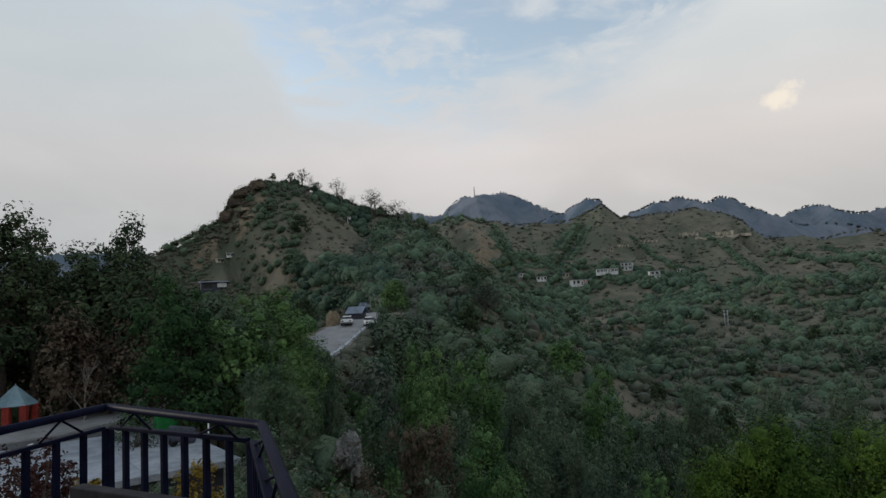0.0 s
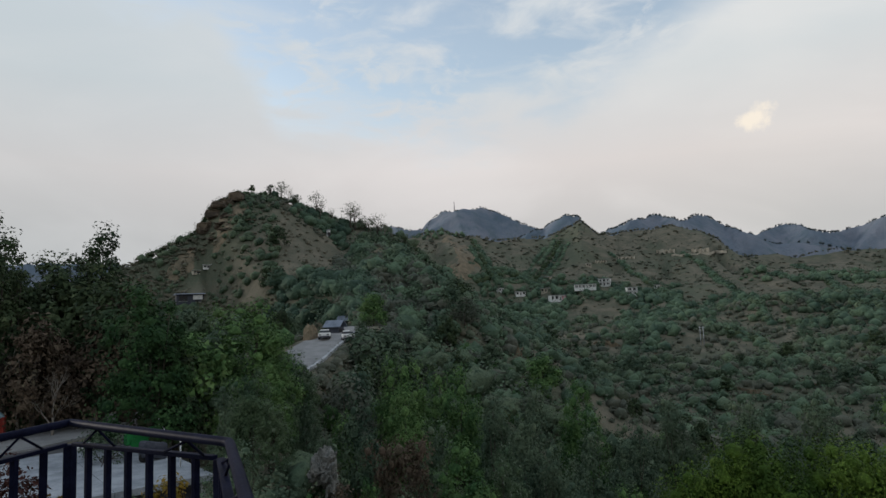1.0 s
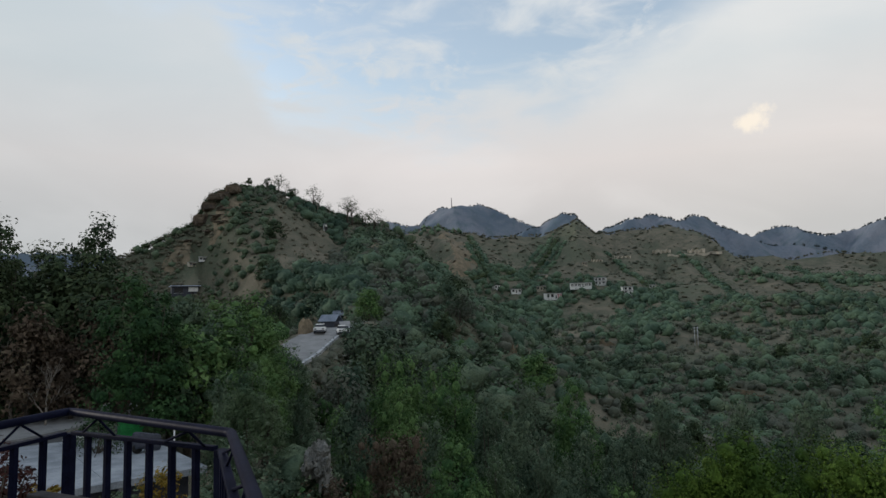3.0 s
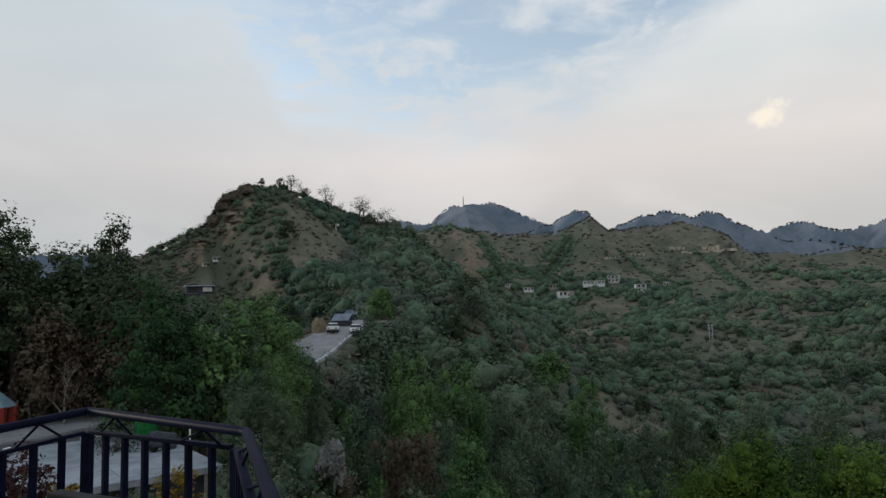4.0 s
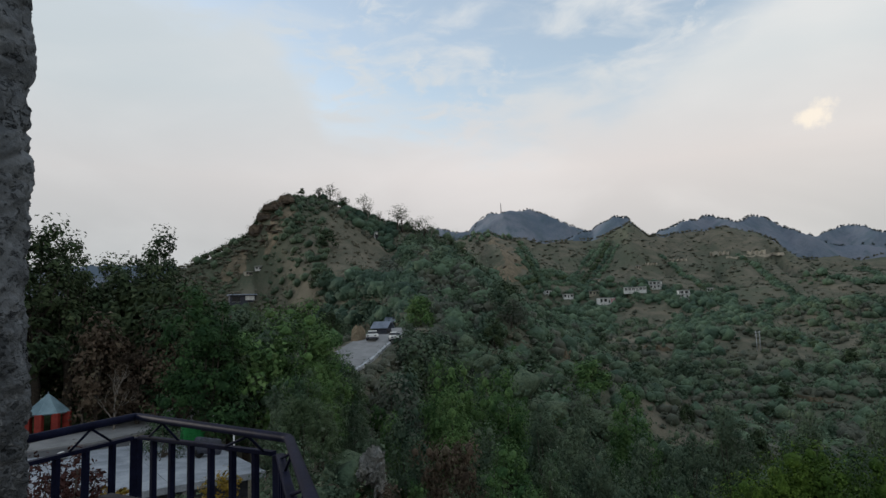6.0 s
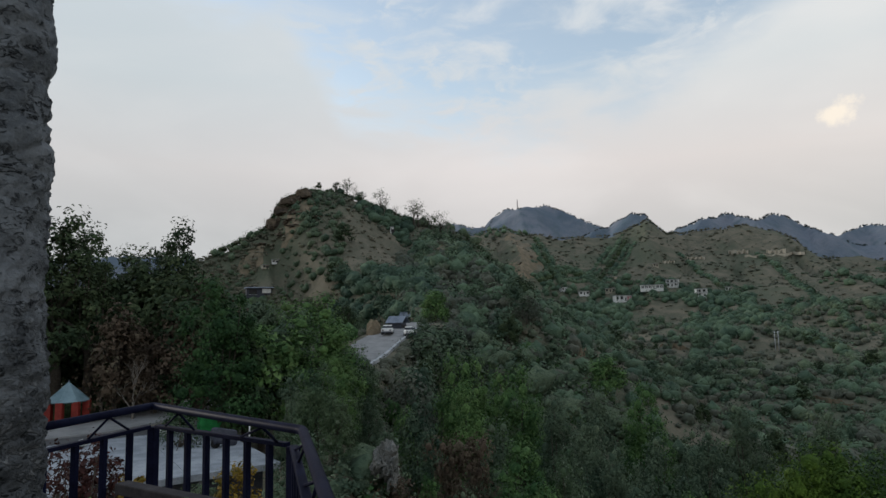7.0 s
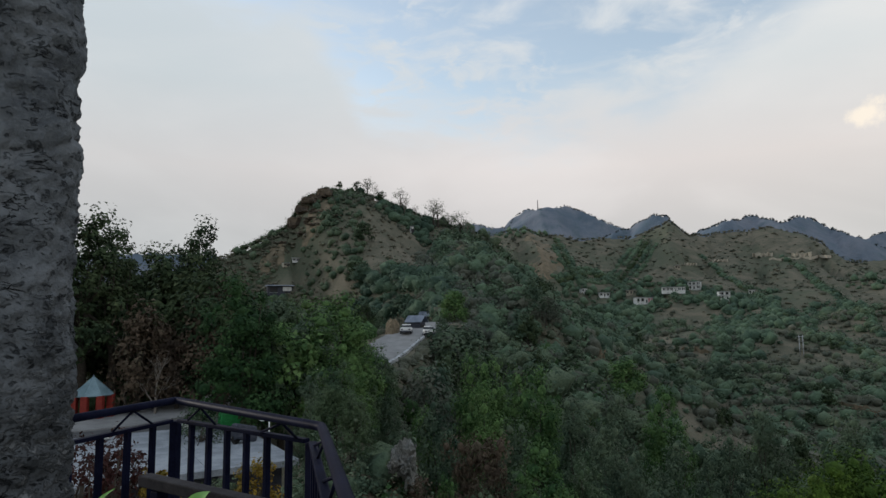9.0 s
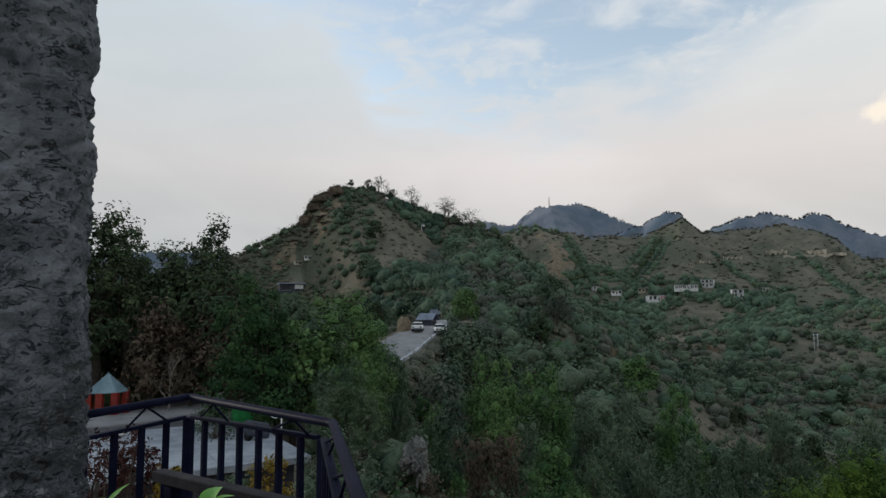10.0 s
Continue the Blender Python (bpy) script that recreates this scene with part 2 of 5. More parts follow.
MAT = {
    "ground": material("dry_ground", ground_build),
    "mountain": material("haze_blue_rock_and_scrub", mountain_build),
    "bare": material("bare_earth", speckled((0.105, 0.092, 0.060), (0.205, 0.160, 0.106), 0.25, 0.95, 0.6, 0.2)),
    "cliff": material("brown_rock", speckled((0.055, 0.045, 0.036), (0.15, 0.115, 0.08), 0.35, 0.9, 0.8, 0.4)),
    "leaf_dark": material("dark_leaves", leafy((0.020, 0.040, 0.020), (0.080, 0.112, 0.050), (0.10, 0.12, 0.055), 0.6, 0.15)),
    # hill leaves lighter and bluer, a little haze put into their colour
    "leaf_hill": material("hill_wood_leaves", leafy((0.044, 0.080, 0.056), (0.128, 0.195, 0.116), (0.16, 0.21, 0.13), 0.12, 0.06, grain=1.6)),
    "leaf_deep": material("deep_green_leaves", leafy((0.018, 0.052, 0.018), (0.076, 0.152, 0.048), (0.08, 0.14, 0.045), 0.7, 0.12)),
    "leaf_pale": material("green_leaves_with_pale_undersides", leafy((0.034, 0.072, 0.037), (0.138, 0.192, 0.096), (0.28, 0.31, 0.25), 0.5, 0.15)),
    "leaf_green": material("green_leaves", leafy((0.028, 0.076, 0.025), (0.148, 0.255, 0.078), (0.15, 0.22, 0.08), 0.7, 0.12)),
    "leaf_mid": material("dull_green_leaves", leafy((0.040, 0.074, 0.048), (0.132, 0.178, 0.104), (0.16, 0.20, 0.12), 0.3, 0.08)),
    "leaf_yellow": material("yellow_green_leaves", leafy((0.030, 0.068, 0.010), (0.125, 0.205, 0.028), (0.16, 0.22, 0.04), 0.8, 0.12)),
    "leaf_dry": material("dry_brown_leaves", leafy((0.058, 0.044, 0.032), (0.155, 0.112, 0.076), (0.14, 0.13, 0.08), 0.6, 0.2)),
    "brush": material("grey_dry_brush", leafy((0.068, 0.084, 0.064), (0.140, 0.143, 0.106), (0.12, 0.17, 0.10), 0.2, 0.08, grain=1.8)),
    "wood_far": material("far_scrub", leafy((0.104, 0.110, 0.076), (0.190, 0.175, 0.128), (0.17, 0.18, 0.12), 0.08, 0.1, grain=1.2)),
    "bark": material("bark", speckled((0.040, 0.034, 0.027), (0.085, 0.072, 0.057), 6.0, 0.95, 0.6, 0.02)),
    "twig": material("pale_bare_wood", speckled((0.16, 0.14, 0.12), (0.28, 0.25, 0.21), 4.0, 0.95, 0.4, 0.02)),
    "rail": material("dark_painted_steel", speckled((0.0045, 0.0055, 0.015), (0.010, 0.012, 0.030), 6.0, 0.5, 0.15, 0.002, 0.0, 0.02)),
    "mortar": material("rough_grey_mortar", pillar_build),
    "white": material("white_paint", speckled((0.60, 0.60, 0.58), (0.78, 0.78, 0.76), 1.2, 0.7, 0.1, 0.01)),
    "pink": material("faded_pink_paint", speckled((0.45, 0.22, 0.24), (0.55, 0.30, 0.31), 1.2, 0.8, 0.1, 0.01)),
    "ochre": material("pale_ochre_wall", speckled((0.36, 0.32, 0.25), (0.50, 0.45, 0.36), 0.8, 0.85, 0.2, 0.02)),
    "dark": material("dark_opening", speckled((0.012, 0.012, 0.014), (0.03, 0.03, 0.032), 2.0, 0.5, 0.0)),
    "tin": material("blue_grey_tin_roof", speckled((0.10, 0.125, 0.165), (0.17, 0.20, 0.25), 0.8, 0.45, 0.2, 0.01, 0.2)),
    "tin_pale": material("pale_blue_grey_tin", speckled((0.30, 0.35, 0.45), (0.42, 0.47, 0.57), 0.8, 0.5, 0.2, 0.01, 0.0)),
    "teal": material("pale_teal_tin", speckled((0.12, 0.19, 0.22), (0.20, 0.29, 0.32), 1.5, 0.5, 0.2, 0.01, 0.1)),
    "red": material("faded_red_paint", speckled((0.17, 0.018, 0.013), (0.27, 0.034, 0.022), 2.0, 0.6, 0.15, 0.01)),
    "tarp": material("bright_green_plastic", speckled((0.01, 0.15, 0.035), (0.018, 0.24, 0.06), 3.0, 0.5, 0.3, 0.02)),
    "navy": material("dark_blue_grey_sheet", speckled((0.03, 0.035, 0.05), (0.06, 0.065, 0.085), 3.0, 0.6, 0.3, 0.02)),
    "glass": material("tinted_window", lambda N, pos: dict(col=(0.02, 0.025, 0.03), rough=0.08, spec=0.6)),
    "tyre": material("black_rubber", speckled((0.012, 0.012, 0.012), (0.03, 0.03, 0.03), 8.0, 0.9, 0.2, 0.005)),
    "stone": material("pale_grey_rock", speckled((0.075, 0.078, 0.070), (0.21, 0.208, 0.19), 1.6, 0.9, 0.9, 0.08)),
    "leaf_fresh": material("fresh_green_leaf", speckled((0.10, 0.26, 0.03), (0.18, 0.38, 0.06), 18.0, 0.45, 0.3, 0.003)),
    "leaf_autumn": material("yellow_orange_leaves", leafy((0.16, 0.10, 0.015), (0.28, 0.19, 0.03), (0.06, 0.09, 0.02))),
    "leaf_red": material("dull_red_leaves", leafy((0.035, 0.016, 0.014), (0.10, 0.035, 0.03), (0.40, 0.36, 0.34))),
    # crest trees: haze blue put into the leaf colour
    "far_tree": material("haze_blue_far_trees", leafy((0.046, 0.066, 0.070), (0.070, 0.090, 0.094), (0.08, 0.10, 0.10), 0.01, grain=0.3)),
    "concrete": material("weathered_concrete", speckled((0.22, 0.235, 0.245), (0.42, 0.435, 0.445), 0.7, 0.85, 0.3, 0.01)),
    "roof_concrete": material("grey_concrete_roof", speckled((0.17, 0.19, 0.212), (0.30, 0.325, 0.355), 0.9, 0.8, 0.3, 0.01)),
    "bench": material("dark_worn_wood", speckled((0.014, 0.013, 0.016), (0.040, 0.037, 0.040), 9.0, 0.7, 0.3, 0.003, 0.0, 0.08)),
    "worn_road": material("dark_worn_road", speckled((0.042, 0.043, 0.046), (0.085, 0.085, 0.087), 0.5, 0.9, 0.3, 0.01)),
    "asphalt": material("grey_road", speckled((0.17, 0.17, 0.17), (0.25, 0.25, 0.245), 0.6, 0.9, 0.3, 0.01)),
}

# ---- helpers for meshes ----


def mesh_of(name, verts, faces, mats, smooth=False):
    me = bpy.data.meshes.new(name)
    me.from_pydata([tuple(v) for v in verts], [], [tuple(f) for f in faces])
    for m in mats if isinstance(mats, (list, tuple)) else [mats]:
        me.materials.append(m)
    if smooth:
        me.polygons.foreach_set("use_smooth", [True] * len(me.polygons))
    me.update()
    return me


def quick_mesh(name, verts, loops, corners, mat, smooth=False, normals=None):
    """A mesh from numpy arrays: all faces with the same number of corners."""
    me = bpy.data.meshes.new(name)
    n = len(loops) // corners
    me.vertices.add(len(verts))
    me.vertices.foreach_set("co", np.asarray(verts, np.float32).ravel())
    me.loops.add(len(loops))
    me.loops.foreach_set("vertex_index", np.asarray(loops, np.int32))
    me.polygons.add(n)
    me.polygons.foreach_set("loop_start", np.arange(n, dtype=np.int32) * corners)
    me.polygons.foreach_set("loop_total", np.full(n, corners, np.int32))
    if smooth:
        me.polygons.foreach_set("use_smooth", np.ones(n, bool))
    me.materials.append(mat)
    me.update(calc_edges=True)
    if normals is not None:
        # leaves shade with the mass that they belong to
        soft_normals = me.attributes.new("custom_normal", "FLOAT_VECTOR", "POINT")
        soft_normals.data.foreach_set("vector", np.asarray(normals, np.float32).ravel())
        me.update()
    return me


def thing(name, x=0, y=0, z=0, rz=0, label="", category="", group="", kind=""):
    ob = new(name)
    ob.empty_display_size = 0.2
    ob.matrix_basis = pose(x, y, z, 0, 0, rz)
    return tagged(ob, label, category, group, kind)


def part(name, bm, mat, parent=None, label="", smooth=False):
    """Links a bmesh (or a ready mesh) as one mesh object under a thing or a part."""
    if isinstance(bm, bmesh.types.BMesh):
        me = bpy.data.meshes.new(name)
        bmesh.ops.recalc_face_normals(bm, faces=bm.faces[:])
        bm.to_mesh(me)
        bm.free()
        me.materials.append(mat)
        if smooth:
            me.polygons.foreach_set("use_smooth", [True] * len(me.polygons))
    else:
        me = bm
    ob = new(name, me)
    if parent:
        ob.parent = parent
    return tagged(ob, label)


def box(cx, cy, cz, sx, sy, sz, bevel=0.0, bm=None, turn=None):
    bm2 = bmesh.new()
    bmesh.ops.create_cube(bm2, size=1.0)
    bmesh.ops.scale(bm2, vec=(sx, sy, sz), verts=bm2.verts[:])
    if bevel:
        bmesh.ops.bevel(bm2, geom=bm2.edges[:], offset=bevel, segments=2, affect="EDGES", profile=0.6)
    if turn is not None:
        bmesh.ops.transform(bm2, matrix=turn.to_4x4(), verts=bm2.verts[:])
    bmesh.ops.translate(bm2, vec=(cx, cy, cz), verts=bm2.verts[:])
    if bm is None:
        return bm2
    tmp = bpy.data.meshes.new("tmp")
    bm2.to_mesh(tmp)
    bm2.free()
    bm.from_mesh(tmp)
    bpy.data.meshes.remove(tmp)
    return bm


def tube(points, radii, sides=8, cap=True):
    """A tapered tube along points; returns vertices and faces."""
    P = [Vector(p) for p in points]
    verts, faces = [], []
    side = None
    for i, p in enumerate(P):
        d = (P[min(i + 1, len(P) - 1)] - P[max(i - 1, 0)]).normalized()
        if side is None:
            side = d.orthogonal().normalized()
        side = (side - d * side.dot(d)).normalized()
        up = d.cross(side)
        r = radii[i] if isinstance(radii, (list, tuple)) else radii
        for k in range(sides):
            a = 2 * math.pi * k / sides
            verts.append(p + (side * math.cos(a) + up * math.sin(a)) * r)
    for i in range(len(P) - 1):
        for k in range(sides):
            a, b = i * sides + k, i * sides + (k + 1) % sides
            faces.append((a, b, b + sides, a + sides))
    if cap:
        faces.append(tuple(range(sides - 1, -1, -1)))
        faces.append(tuple(range((len(P) - 1) * sides, len(P) * sides)))
    return verts, faces


def tube_mesh(name, points, radii, mat, sides=10, smooth=True):
    v, f = tube(points, radii, sides)
    return mesh_of(name, v, f, mat, smooth)


# ---- the lie of the land ----
rng = np.random.default_rng(7)
TABLE = rng.random((256, 256))


def value_noise(x, y):
    xi, yi = np.floor(x).astype(int), np.floor(y).astype(int)
    fx, fy = x - xi, y - yi
    fx, fy = fx * fx * (3 - 2 * fx), fy * fy * (3 - 2 * fy)
    a, b = TABLE[xi % 256, yi % 256], TABLE[(xi + 1) % 256, yi % 256]
    c, d = TABLE[xi % 256, (yi + 1) % 256], TABLE[(xi + 1) % 256, (yi + 1) % 256]
    return (a * (1 - fx) + b * fx) * (1 - fy) + (c * (1 - fx) + d * fx) * fy


def fbm(x, y, size, octaves=5, gain=0.5):
    """Noise about 0, of about +-1, whose largest lumps are size metres."""
    s, amp, total = 0.0, 1.0, 0.0
    for k in range(octaves):
        s = s + amp * (value_noise(x / size * 2**k + 17.3 * k, y / size * 2**k + 9.1 * k) * 2 - 1)
        total += amp
        amp *= gain
    return s / total * 1.6


def crest(points):
    """A crest line from bearings, distances and heights as angles at the balcony."""
    a = np.array(points, float)
    az_, el_, d = np.radians(a[:, 0]), np.radians(a[:, 1]), a[:, 2]
    return np.stack([d * np.sin(az_), d * np.cos(az_), d * np.tan(el_)], 1)


def ridge(x, y, line, top_slope, foot_slope, reach, end_slope=2.2):
    """Height of the slopes that fall away on both sides of a crest line, steep above and gentler below."""
    best = np.full(x.shape, -1e9)
    for p, q in zip(line[:-1], line[1:]):
        ux, uy = q[0] - p[0], q[1] - p[1]
        L = math.hypot(ux, uy)
        t = ((x - p[0]) * ux + (y - p[1]) * uy) / (L * L)
        over = np.maximum(0, np.maximum(-t, t - 1)) * L
        t = np.clip(t, 0, 1)
        d = np.abs((x - p[0]) * uy - (y - p[1]) * ux) / L
        drop = foot_slope * d + (top_slope - foot_slope) * reach * (1 - np.exp(-d / reach))
        best = np.maximum(best, p[2] + t * (q[2] - p[2]) - drop - over * end_slope)
    return best


def smooth_max(a, b, k):
    h = np.clip(0.5 + 0.5 * (a - b) / k, 0, 1)
    return b * (1 - h) + a * h + k * h * (1 - h)


def sstep(v, lo, hi):
    t = np.clip((v - lo) / (hi - lo), 0, 1)
    return t * t * (3 - 2 * t)


HILL = crest([(-46, 0.5, 200), (-34, 1.5, 215), (-27, 3.4, 225), (-23.6, 5.3, 228), (-20.4, 7.3, 230), (-19.3, 8.4, 232), (-18.4, 10.2, 233),
              (-16.6, 11.1, 235), (-13.9, 11.2, 238), (-11.9, 10.6, 240), (-9.4, 9.8, 242), (-6.9, 8.8, 243), (-4.3, 8.0, 243),
              (-1.3, 7.0, 240), (0.8, 5.0, 232), (3, 1.6, 215), (5, -3.5, 190), (7, -8, 165)])
SPUR = crest([(-6.5, 8.2, 240), (-5.2, 7.4, 215), (-4.3, 7.0, 196), (-3.2, 6.4, 186), (-0.9, 4.6, 166), (0.6, 3.0, 150), (2.5, -0.5, 130)])
RIB = crest([(-4.3, 6.9, 196), (-4.2, 4.4, 168), (-3.9, 1.4, 144), (-3.2, -3.5, 120)])
MID = crest([(-12, 6.4, 640), (-2, 7.5, 640), (0.5, 7.9, 640), (2.2, 8.0, 645), (3.5, 7.65, 650), (6.5, 7.2, 660), (9.1, 7.1, 670), (11.5, 7.35, 680), (12.8, 7.6, 690), (13.5, 7.75, 690), (14.1, 8.15, 690),
             (14.8, 7.7, 690), (15.8, 6.95, 690), (16.5, 7.15, 690), (17.8, 7.2, 700), (20.3, 7.05, 700), (21.7, 7.3, 702), (23.8, 7.0, 705), (25.3, 6.05, 710), (26, 4.95, 710),
             (28.3, 4.3, 720), (32.6, 4.1, 730), (36, 3.9, 740), (44, 3.3, 740)])
MID_SPUR = crest([(16.4, 7.2, 690), (15.2, 6.2, 645), (13.6, 5.2, 600), (12.6, 4.3, 560), (11.5, 3.0, 510), (10.5, 0.8, 440)])
CRAG = crest([(1.8, 8.2, 645), (2.2, 7.2, 606), (2.8, 5.9, 566), (3.2, 4.6, 530), (3.5, 2.6, 480)])
ROAD = np.array([(-13.5, 118, -0.8), (-15.2, 108, -1.7), (-16.4, 95, -3.2), (-16.8, 82, -4.6), (-17.8, 70, -5.9), (-21.5, 60, -6.5), (-24.5, 52, -6.9), (-28, 43.5, -7.0), (-36, 37, -7.1), (-50, 31, -7.3)])


def road_pull(x, y):
    """How far a place is from the road's middle, and the road's height there."""
    best, z = np.full(x.shape, 1e9), np.zeros(x.shape)
    for p, q in zip(ROAD[:-1], ROAD[1:]):
        ux, uy = q[0] - p[0], q[1] - p[1]
        t = np.clip(((x - p[0]) * ux + (y - p[1]) * uy) / (ux * ux + uy * uy), 0, 1)
        d = np.hypot(x - p[0] - t * ux, y - p[1] - t * uy)
        z = np.where(d < best, p[2] + t * (q[2] - p[2]), z)
        best = np.minimum(best, d)
    return best, z


def land(x, y, rough=True):
    """Height of the bare ground at a place."""
    x, y = np.asarray(x, float), np.asarray(y, float)
    r, a = np.hypot(x, y), np.degrees(np.arctan2(x, y))
    valley = np.interp(r, [0, 10, 30, 60, 120, 200, 300, 450, 560, 800, 5000], [-9, -10, -16, -21.5, -28, -30, -18, 4, 22, 30, 0])
    shelf = np.interp(r, [0, 10, 25, 60, 100, 150, 240, 500, 5000], [-8.5, -9, -10.5, -8.5, -5, 0, 10, 10, 0])
    w = sstep(a, -13.5 - np.clip(40 - r, 0, 40) * 0.15, -4.5)
    w = np.where(np.abs(a) > 90, 0.5, w)
    z = shelf * (1 - w) + valley * w
    z = smooth_max(z, ridge(x, y, HILL, 0.66, 0.33, 40), 6)
    z = smooth_max(z, ridge(x, y, SPUR, 0.7, 0.55, 30), 4)
    z = smooth_max(z, ridge(x, y, RIB, 0.75, 0.55, 30), 4)
    z = smooth_max(z, ridge(x, y, MID, 0.5, 0.3, 120), 14)
    z = smooth_max(z, ridge(x, y, MID_SPUR, 0.6, 0.42, 40), 7)
    z = smooth_max(z, ridge(x, y, CRAG, 0.9, 0.6, 30), 6)
    if rough:
        g = sstep(r, 60, 260)
        z = z + fbm(x, y, 70, 5) * (0.6 + 4.5 * g) * sstep(r, 15, 60)
        z = z + np.abs(fbm(x + 500, y, 120, 4)) * -6.0 * sstep(r, 260, 420) + 0.3 * g
        z = z - np.abs(fbm(x, y + 300, 42, 4)) * 6.0 * sstep(r, 118, 150) * (1 - sstep(r, 200, 226))
        z = z - np.abs(fbm(x + 90, y + 700, 160, 4)) * 16.0 * sstep(r, 300, 400) * (1 - sstep(r, 560, 640)) + 5.0 * sstep(r, 300, 400) * (1 - sstep(r, 560, 640))
    z = z + 5.0 * np.exp(-((x + 4.8) ** 2 + (y - 29) ** 2) / 16)
    d, rz = road_pull(x, y)
    z = rz - 0.12 + (z - rz + 0.12) * sstep(d, 4.2, 11)
    return z


def polar_sheet(name, radii, bearings, height, mat):
    A, Rr = np.meshgrid(np.radians(bearings), radii)
    x, y = Rr * np.sin(A), Rr * np.cos(A)
    z = height(x, y)
    nr, na = x.shape
    v = np.stack([x, y, z], -1).reshape(-1, 3)
    i = (np.arange(nr - 1)[:, None] * na + np.arange(na - 1)[None]).ravel()
    loops = np.stack([i, i + 1, i + na + 1, i + na], 1)[:, ::-1].ravel()
    return quick_mesh(name, v, loops, 4, mat, True)


bearings = np.concatenate([np.linspace(-180, -56, 32)[:-1], np.linspace(-56, 52, 340), np.linspace(52, 180, 33)[1:]])
radii = np.concatenate([[0.0], np.geomspace(4, 900, 220), np.geomspace(900, 4800, 24)[1:]])
ground = tagged(new("ground", polar_sheet("ground", radii, bearings, land, MAT["ground"])), "dry brown hillside and valley floor with scrub", "ground", kind="structure")

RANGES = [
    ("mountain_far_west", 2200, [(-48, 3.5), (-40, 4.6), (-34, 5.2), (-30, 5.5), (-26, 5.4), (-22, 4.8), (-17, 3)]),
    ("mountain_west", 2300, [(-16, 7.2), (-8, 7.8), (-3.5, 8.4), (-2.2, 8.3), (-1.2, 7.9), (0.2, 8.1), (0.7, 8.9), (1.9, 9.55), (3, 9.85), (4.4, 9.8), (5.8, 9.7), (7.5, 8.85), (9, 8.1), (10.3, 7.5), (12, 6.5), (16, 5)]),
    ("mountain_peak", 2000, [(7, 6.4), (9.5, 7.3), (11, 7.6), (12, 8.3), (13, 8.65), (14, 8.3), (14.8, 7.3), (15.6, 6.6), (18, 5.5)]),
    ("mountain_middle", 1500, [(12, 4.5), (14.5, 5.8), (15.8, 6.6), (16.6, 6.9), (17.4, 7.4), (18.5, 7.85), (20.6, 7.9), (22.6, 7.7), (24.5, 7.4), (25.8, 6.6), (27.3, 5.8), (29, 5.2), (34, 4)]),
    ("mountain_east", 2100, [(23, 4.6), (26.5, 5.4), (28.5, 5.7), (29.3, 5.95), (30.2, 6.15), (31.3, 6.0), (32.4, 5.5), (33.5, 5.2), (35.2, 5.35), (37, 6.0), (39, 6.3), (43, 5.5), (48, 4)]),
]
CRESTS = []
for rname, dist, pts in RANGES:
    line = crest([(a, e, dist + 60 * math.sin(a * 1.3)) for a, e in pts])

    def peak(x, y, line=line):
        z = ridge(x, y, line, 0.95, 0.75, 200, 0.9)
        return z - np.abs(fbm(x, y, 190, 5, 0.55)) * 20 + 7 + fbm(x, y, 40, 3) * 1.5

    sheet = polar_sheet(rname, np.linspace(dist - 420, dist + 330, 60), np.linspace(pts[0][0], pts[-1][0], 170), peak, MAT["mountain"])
    tagged(new(rname, sheet), "distant rocky mountain, blue haze in its colour, trees along the crest", "mountain", kind="structure")
    CRESTS.append((rname, line, peak))

# ---- trees ----


def leaves(centres, size, seed, quads=True, flat=0.5, out=None):
    """Small leaf faces round the given places; returns vertices, corner indices, corners and soft normals."""
    g = np.random.default_rng(seed)
    n = len(centres)
    nrm = g.normal(size=(n, 3)) * (0.38 if out is not None else 1.0) + np.array([0, 0, flat])
    if out is not None:
        nrm = nrm + out
    nrm /= np.linalg.norm(nrm, axis=1)[:, None]
    u = np.cross(nrm, g.normal(size=(n, 3)))
    u /= np.linalg.norm(u, axis=1)[:, None]
    v = np.cross(nrm, u)
    s = (size * g.uniform(0.6, 1.4, n))[:, None]
    if quads:
        c = [centres - u * s, centres - v * s * 0.45 + nrm * s * 0.12, centres + u * s, centres + v * s * 0.45 + nrm * s * 0.12]
    else:
        c = [centres - u * s, centres + u * s * 0.8 - v * s * 0.6, centres + u * s * 0.5 + v * s * 0.8]
    k = len(c)
    tilt = nrm * 0.6 + (out if out is not None else nrm) * 0.7 + np.array([0, 0, 0.4])
    tilt /= np.linalg.norm(tilt, axis=1)[:, None]
    return np.stack(c, 1).reshape(-1, 3), np.arange(n * k), k, np.repeat(tilt, k, 0)


def ball(level):
    """Vertices and triangles of a small round mesh."""
    bm = bmesh.new()
    bmesh.ops.create_icosphere(bm, subdivisions=level, radius=1.0)
    bm.verts.ensure_lookup_table()
    v = np.array([tuple(q.co) for q in bm.verts])
    f = np.array([[q.index for q in t.verts] for t in bm.faces])
    bm.free()
    return v, f


BALLS = {1: ball(1), 2: ball(2)}


def cores(centres, r, seed, level=1, squash=0.85, lump=0.16):
    """The dense leafy hearts of clumps: uneven rounded masses. Returns vertices, triangle corners and outward normals."""
    g = np.random.default_rng(seed)
    v, f = BALLS[level]
    n = len(centres)
    k = 1 + lump * g.normal(size=(n, len(v), 1)).clip(-1.6, 1.6)
    p = v[None] * k * np.asarray(r).reshape(-1, 1, 1) * np.array([1, 1, squash])
    flip = f[None] + (np.arange(n) * len(v))[:, None, None]
    return (centres[:, None] + p).reshape(-1, 3), flip.reshape(-1), np.tile(v, (n, 1))


